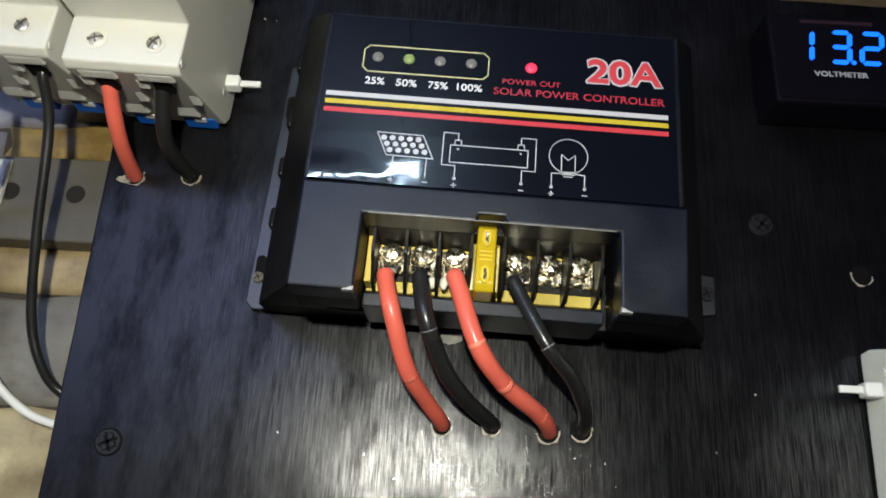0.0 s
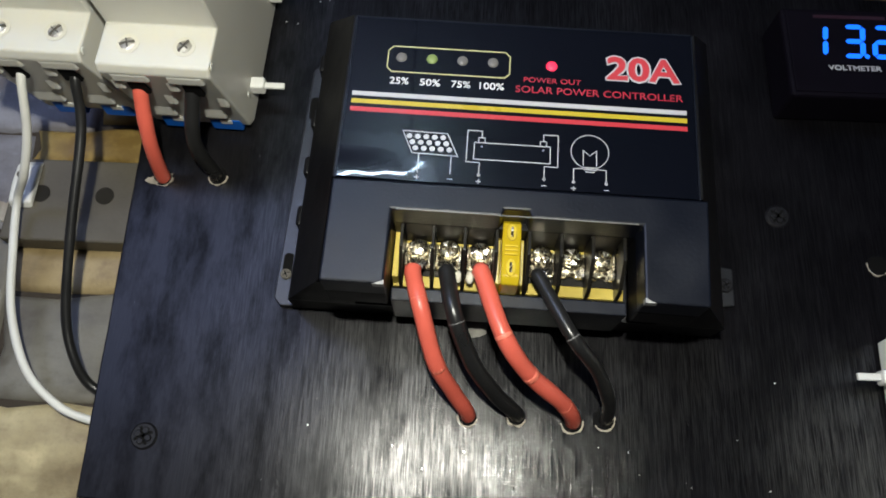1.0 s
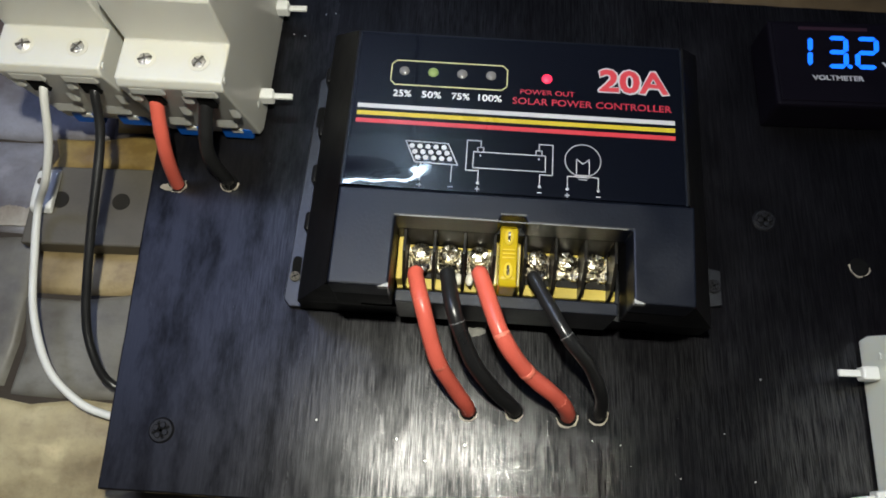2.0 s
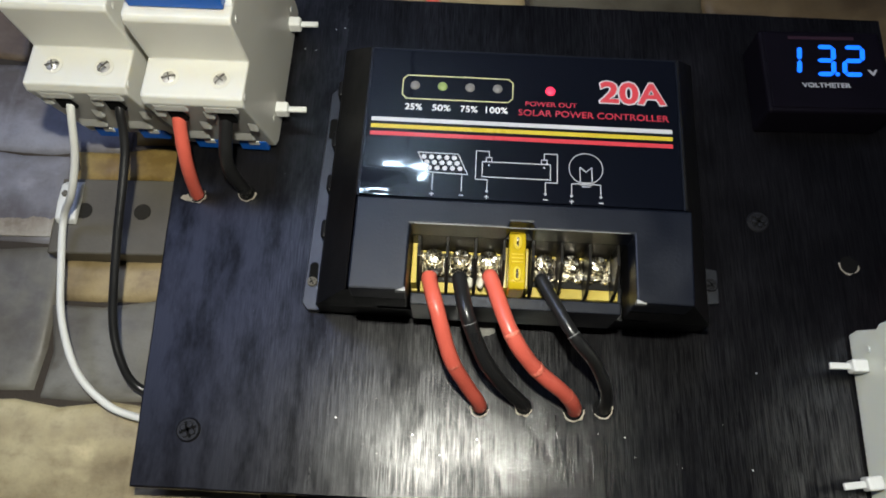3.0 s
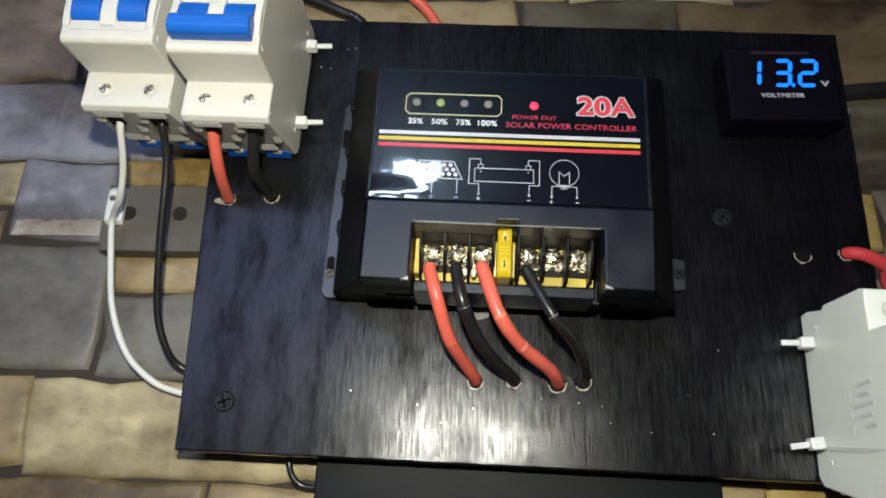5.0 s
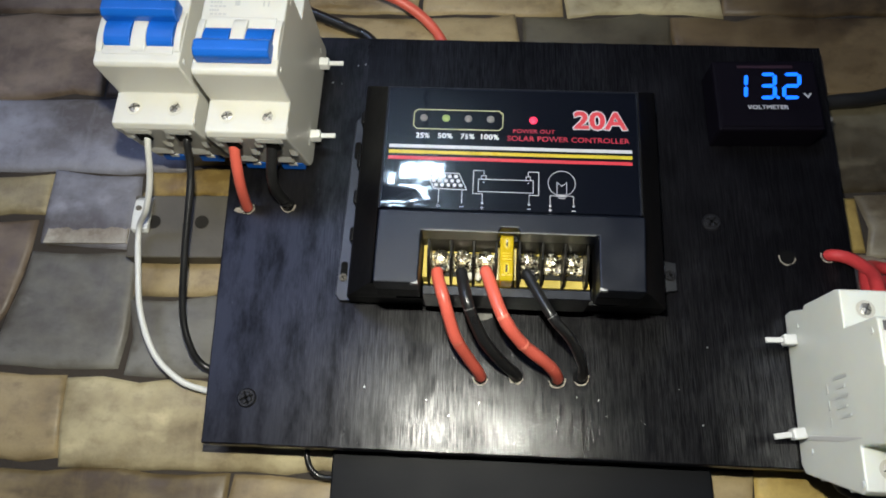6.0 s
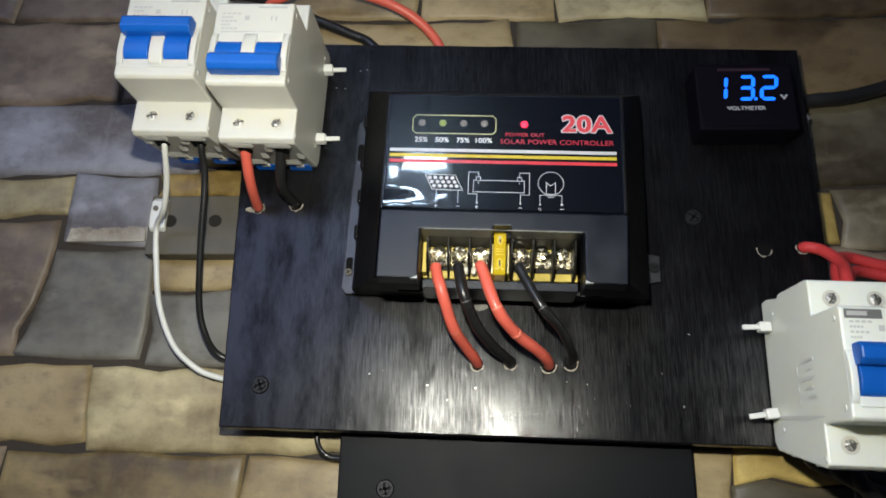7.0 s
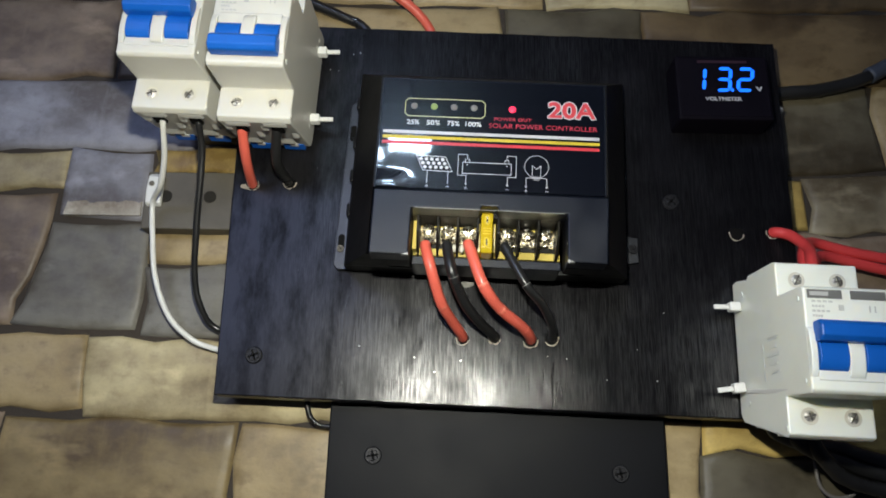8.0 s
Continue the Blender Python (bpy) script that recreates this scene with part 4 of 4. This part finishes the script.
# fuse holder and blade fuse
for x0, x1 in ((-0.0046, -0.0032), (0.0020, 0.0036)):
    part("fuse_holder", prism([(-0.0240, -0.0475), (-0.0240, -0.0330), (-0.0340, -0.0335), (-0.0350, -0.0345), (-0.0330, -0.0470)], x0, x1, 0.0003), MUSTARD, block, "mustard side of the fuse holder")
fuse = part("blade_fuse", prism([(-0.0240, -0.0500), (-0.0240, -0.0310), (-0.0415, -0.0310), (-0.0430, -0.0322), (-0.0432, -0.0480), (-0.0420, -0.0500)], -0.0032, 0.0020, 0.0006), FUSE, block, "amber plastic blade fuse")
for z in (-0.0352, -0.0455):
    part("fuse_window", plate([(-0.0006 + 0.0014 * math.cos(a), z + 0.0026 * math.sin(a)) for a in (i * math.pi / 8 for i in range(16))], -0.0437, -0.0428, 0.0003, None, 1), FUSE_PALE, fuse, "raised oval of the fuse")
    part("fuse_blade", box(-0.0010, -0.0002, -0.0440, -0.0434, z - 0.0015, z + 0.0015, 0.0002), BRASSY, fuse)
for z in (-0.0392, -0.0404, -0.0416):
    part("fuse_rib", box(-0.0024, 0.0012, -0.0436, -0.0428, z - 0.0002, z + 0.0002), FUSE_PALE, fuse)


# ---- voltmeter ----
meter = thing("voltmeter", (0.1320, 0, 1.5590), "black panel voltmeter with glowing blue digits reading 13.2", "voltmeter")
part("meter_case", box(-0.0245, 0.0225, -0.0165, -0.0002, -0.0190, 0.0172, 0.0012), BEZEL, meter)
face = part("meter_face", plate([(-0.0230, -0.0175), (0.0212, -0.0175), (0.0212, 0.0158), (-0.0230, 0.0158)], -0.0170, -0.0163, 0.0003), BEZEL, meter)
SEG = {"1": "bc", "3": "abgcd", "2": "abged"}


def digit(ch, x, z, w, h, dot=False):
    """Slanted seven-segment figure."""
    t, g, sl, y = 0.0017, 0.00022, 0.13, -0.01725
    spots = {"a": ((0, h / 2), (w, h / 2)), "g": ((0, 0), (w, 0)), "d": ((0, -h / 2), (w, -h / 2)), "b": ((w, h / 2), (w, 0)), "c": ((w, 0), (w, -h / 2)), "f": ((0, h / 2), (0, 0)), "e": ((0, 0), (0, -h / 2))}
    bm = bmesh.new()
    for s in SEG[ch]:
        a, b = (Vector(q) for q in spots[s])
        d = (b - a).normalized()
        a, b, n = a + d * g, b - d * g, Vector((-d.y, d.x)) * t / 2
        pts = (a, a + d * t / 2 + n, b - d * t / 2 + n, b, b - d * t / 2 - n, a + d * t / 2 - n)
        plate([(x + q.x + sl * q.y, z + q.y) for q in pts], y, y + 0.0004, 0, bm)
    part("lit_digit", bm, GLOW_BLUE, face, "glowing blue seven-segment digit")
    if dot:
        part("lit_point", disc(x + w + 0.0014 - sl * h / 2, z - h / 2, y, y + 0.0004, 0.0008, 12), GLOW_BLUE, face)


digit("1", -0.0165, 0.0032, 0.0060, 0.0122)
digit("3", -0.0038, 0.0032, 0.0062, 0.0122, True)
digit("2", 0.0066, 0.0032, 0.0068, 0.0122)
lettering("lettering", "VOLTMETER", -0.0110, 0.0070, -0.0079, 0.0019, -0.0172, INK_WHITE, face, 0.0001)
lettering("lettering", "V", 0.0148, 0.0180, -0.0020, 0.0022, -0.0172, INK_WHITE, face, 0.0003)
part("face_rule", box(-0.0135, 0.0115, -0.0172, -0.0168, 0.0126, 0.0140), surface("faded_red_ink", (0.022, 0.006, 0.014), 0.5), face)


# ---- cables ----
def cable(ctrl_points, r, material, label, group="", rings=(), ring_material=None, name="cable"):
    ob = thing(name, ctrl_points[0], label, "cable", group)
    o = Vector(ctrl_points[0])
    local = [tuple(Vector(p) - o) for p in ctrl_points]
    part("sheath", tube(local, r, wobble=0.05), material, ob, smooth=True)
    for lo, hi in rings:
        part("scuff_mark", tube(local, r * 1.025, lo=lo, hi=hi, per=40), ring_material, ob, "pale scuff round the sheath", smooth=True)
    return ob


G = "controller cables"
cable([(-0.0165, -0.0328, 1.4668), (-0.0163, -0.0337, 1.4645), (-0.0136, -0.0360, 1.4545), (-0.0091, -0.0270, 1.4415), (-0.0036, -0.0140, 1.4352), (0.0008, -0.0030, 1.4312), (0.0014, 0.0060, 1.4300)], 0.00245, RED_PVC, "red cable from a terminal into a hole in the board", G, ((0.30, 0.308), (0.52, 0.53)), SCUFF)
cable([(-0.0070, -0.0328, 1.4668), (-0.0066, -0.0337, 1.4645), (-0.0042, -0.0360, 1.4528), (0.0014, -0.0270, 1.4415), (0.0090, -0.0140, 1.4350), (0.0156, -0.0030, 1.4316), (0.0170, 0.0060, 1.4306)], 0.00240, BLACK_PVC, "black cable from a terminal into a hole in the board", G, ((0.36, 0.366),), SCUFF_GREY)
cable([(0.0027, -0.0328, 1.4670), (0.0036, -0.0337, 1.4645), (0.0094, -0.0360, 1.4476), (0.0172, -0.0270, 1.4392), (0.0284, -0.0140, 1.4334), (0.0332, -0.0030, 1.4306), (0.0338, 0.0060, 1.4296)], 0.00255, RED_PVC, "red cable from a terminal into a hole in the board", G, ((0.33, 0.345), (0.50, 0.52), (0.68, 0.687)), SCUFF)
cable([(0.0190, -0.0328, 1.4665), (0.0200, -0.0337, 1.4640), (0.0284, -0.0360, 1.4476), (0.0361, -0.0270, 1.4414), (0.0420, -0.0140, 1.4348), (0.0436, -0.0030, 1.4312), (0.0436, 0.0060, 1.4304)], 0.00205, BLACK_PVC, "black cable from a terminal into a hole in the board", G, ((0.33, 0.337),), SCUFF_GREY)
G = "breaker cables"
cable([(-0.1430, -0.0350, 1.5290), (-0.1432, -0.0345, 1.5240), (-0.1466, -0.0200, 1.5132), (-0.1518, -0.0080, 1.5035), (-0.1602, 0.0050, 1.4988), (-0.1590, 0.0080, 1.4812), (-0.1553, 0.0100, 1.4600), (-0.1466, 0.0120, 1.4408), (-0.1348, 0.0150, 1.4298), (-0.1238, 0.0175, 1.4257), (-0.1100, 0.0180, 1.4235)], 0.0014, WHITE_PVC, "white cable hanging from a breaker to behind the board", G)
cable([(-0.1258, -0.0350, 1.5290), (-0.1260, -0.0345, 1.5240), (-0.1265, -0.0240, 1.5120), (-0.1302, -0.0100, 1.4830), (-0.1321, 0.0020, 1.4582), (-0.1293, 0.0085, 1.4443), (-0.1240, 0.0150, 1.4362), (-0.1100, 0.0180, 1.4320)], 0.0016, BLACK_PVC, "black cable hanging from a breaker to behind the board", G)
cable([(-0.1050, -0.0345, 1.5280), (-0.1052, -0.0340, 1.5218), (-0.1060, -0.0200, 1.5121), (-0.1074, -0.0040, 1.5082), (-0.1080, 0.0060, 1.5076)], 0.0024, RED_PVC, "red cable from a breaker into a hole in the board", G)
cable([(-0.0884, -0.0345, 1.5280), (-0.0887, -0.0340, 1.5218), (-0.0910, -0.0200, 1.5114), (-0.0893, -0.0040, 1.5092), (-0.0886, 0.0060, 1.5088)], 0.0024, BLACK_PVC, "black cable from a breaker into a hole in the board", G)
cable([(-0.0990, -0.0200, 1.5850), (-0.1120, -0.0060, 1.6200), (-0.1049, 0.0020, 1.6356), (-0.0913, 0.0050, 1.6418), (-0.0714, 0.0050, 1.6404), (-0.0483, 0.0070, 1.6332), (-0.0321, 0.0120, 1.6252), (-0.0206, 0.0170, 1.6133), (-0.0150, 0.0180, 1.5950)], 0.0027, RED_PVC, "red cable arching over the top of the board", G)
cable([(-0.1420, -0.0150, 1.5900), (-0.1470, -0.0040, 1.6250), (-0.1410, 0.0060, 1.6390), (-0.1222, 0.0100, 1.6400), (-0.0918, 0.0130, 1.6282), (-0.0719, 0.0160, 1.6205), (-0.0586, 0.0180, 1.6141), (-0.0450, 0.0185, 1.5950)], 0.0027, BLACK_PVC, "black cable running behind the top of the board", G)
cable([(0.1541, 0.0060, 1.4862), (0.1550, -0.0010, 1.4862), (0.1602, -0.0060, 1.4828), (0.1630, -0.0150, 1.4736), (0.1594, -0.0240, 1.4640), (0.1570, -0.0290, 1.4520)], 0.0027, SHADED_RED_PVC, "red cable from the board into a breaker top", G)
cable([(0.1545, -0.0290, 1.4520), (0.1620, -0.0120, 1.4720), (0.1755, 0.0060, 1.4836), (0.1937, 0.0080, 1.4800), (0.2200, 0.0080, 1.4752), (0.2900, 0.0090, 1.4640)], 0.0027, SHADED_RED_PVC, "red cable running off along the wall", G)
cable([(0.1575, -0.0290, 1.4520), (0.1680, -0.0080, 1.4660), (0.1800, 0.0060, 1.4765), (0.2000, 0.0090, 1.4735), (0.2200, 0.0090, 1.4692), (0.2900, 0.0090, 1.4570)], 0.0027, SHADED_RED_PVC, "red cable running off along the wall", G)
cable([(0.1500, 0.0180, 1.5690), (0.1762, 0.0165, 1.5740), (0.1960, 0.0150, 1.5755), (0.2179, 0.0140, 1.5813), (0.2340, 0.0140, 1.5897), (0.2640, 0.0140, 1.6050)], 0.0036, BLACK_PVC, "thick black cable leaving from behind the board", G)
sleeve = cable([(0.2235, 0.0140, 1.5840), (0.2340, 0.0140, 1.5897), (0.2430, 0.0140, 1.5944)], 0.0045, surface("blue_grey_tape", (0.045, 0.055, 0.075), 0.5), "blue-grey tape sleeve wound round a black cable", "", name="cable_sleeve")
for k, dz in enumerate((0.003, -0.003, -0.010)):
    cable([(0.1380 + 0.008 * k, -0.0120, 1.3960), (0.1420 + 0.008 * k, -0.0080, 1.3880 + dz * 0.4), (0.1560 + 0.005 * k, -0.0030, 1.3830 + dz * 0.7), (0.1740, 0.0010, 1.3805 + dz), (0.1943, 0.0040, 1.3752 + dz), (0.2900, 0.0060, 1.3560 + dz)], 0.0034, BLACK_PVC, "black cable bundled below a breaker", G)
cable([(0.1680, 0.0150, 1.3840), (0.1665, 0.0120, 1.3740), (0.1680, 0.0120, 1.3660), (0.1740, 0.0120, 1.3620), (0.1830, 0.0120, 1.3640), (0.1870, 0.0130, 1.3700), (0.1860, 0.0150, 1.3800)], 0.0008, surface("grey_thin_wire", (0.16, 0.15, 0.14), 0.5), "thin grey wire loop hanging below a breaker", "", name="wire_loop")
cable([(-0.0760, 0.0190, 1.4120), (-0.0740, 0.0160, 1.4000), (-0.0722, 0.0165, 1.3935), (-0.0675, 0.0175, 1.3895), (-0.0600, 0.0175, 1.3890)], 0.0013, BLACK_PVC, "small black wire loop below the main board", "", name="wire_loop")
part("cable_stub", disc(0.1690, 1.5585, 0.0060, 0.020, 0.0020, 9, 0.0006), SCUFF_GREY, board, "pale frayed end beside the board")

# ---- lamp of the room behind ----
lamp = thing("pendant_lamp", (-0.091, -0.944, 1.912), "white pendant lamp hanging behind, switched on", "lamp")
part("lamp_cord", box(-0.003, 0.003, -0.003, 0.003, 0.055, 0.687, 0.001), BLACK_PVC, lamp)
part("lamp_body", box(-0.076, 0.052, -0.011, 0.011, -0.056, 0.056, 0.006), PLASTER, lamp)
part("lamp_panel", box(-0.040, 0.034, 0.0115, 0.0135, 0.012, 0.040, 0.001), LAMP_GLASS, lamp)
part("lamp_panel", box(-0.066, -0.052, 0.0115, 0.0135, -0.004, 0.020, 0.001), LAMP_GLASS, lamp)
part("lamp_panel", box(-0.022, 0.036, 0.0115, 0.0135, -0.046, -0.036, 0.001), LAMP_GLASS, lamp)

# ---- stones of the wall, one by one ----
for i, (x0, x1, z0, z1, tint, *leans) in enumerate(STONES):
    st = part("stone", stone_mesh(x0 - 0.0008, x1 + 0.0008, z0 - 0.0008, z1 + 0.0008, 700 + i, 0.0034, *leans), STONE, wall, smooth=True)
    rng = random.Random(i)
    shade = rng.uniform(0.88, 1.12)
    st.color = (*(c * shade for c in tint), 1)
    if tint == SLATE and leans:
        # pale ragged band along its lower edge
        ragged = [(x0 + 0.0015, z0 + 0.0012), (x1 - 0.0010, z0 + 0.0012)]
        for k in range(90):
            u = 1 - k / 89
            ragged.append((x0 + 0.003 + (x1 - x0 - 0.004) * u, z0 + 0.0090 + 0.0018 * noise.noise(Vector((u * 4, 3.1, 0))) + 0.0008 * noise.noise(Vector((u * 11, 8.1, 0))) + 0.0005 * noise.noise(Vector((u * 37, 1.7, 0)))))
        band = part("worn_band", plate(ragged, 0.0208, 0.0232), STONE, st, "pale worn band on the slate block")
        band.color = (*LIP, 1)
# the rest of the courses round them
rest = bmesh.new()
rng = random.Random(21)
z = 1.16
while z < 1.86:
    h = rng.uniform(0.034, 0.055)
    x = -0.80 + rng.uniform(0, 0.05)
    while x < 0.75:
        w = rng.uniform(0.07, 0.14)
        if not (x + w > -0.405 and x < 0.325 and z + h > 1.318 and z < 1.682):
            join(rest, stone_mesh(x, x + w - 0.003, z, z + h - 0.003, int(x * 1e4) + int(z * 1e4)))
        x += w
    z += h
more = part("stone_courses", rest, STONE, wall, "further printed stone blocks")
more.color = (*TAN, 1)
tagged(more, kind="stuff")
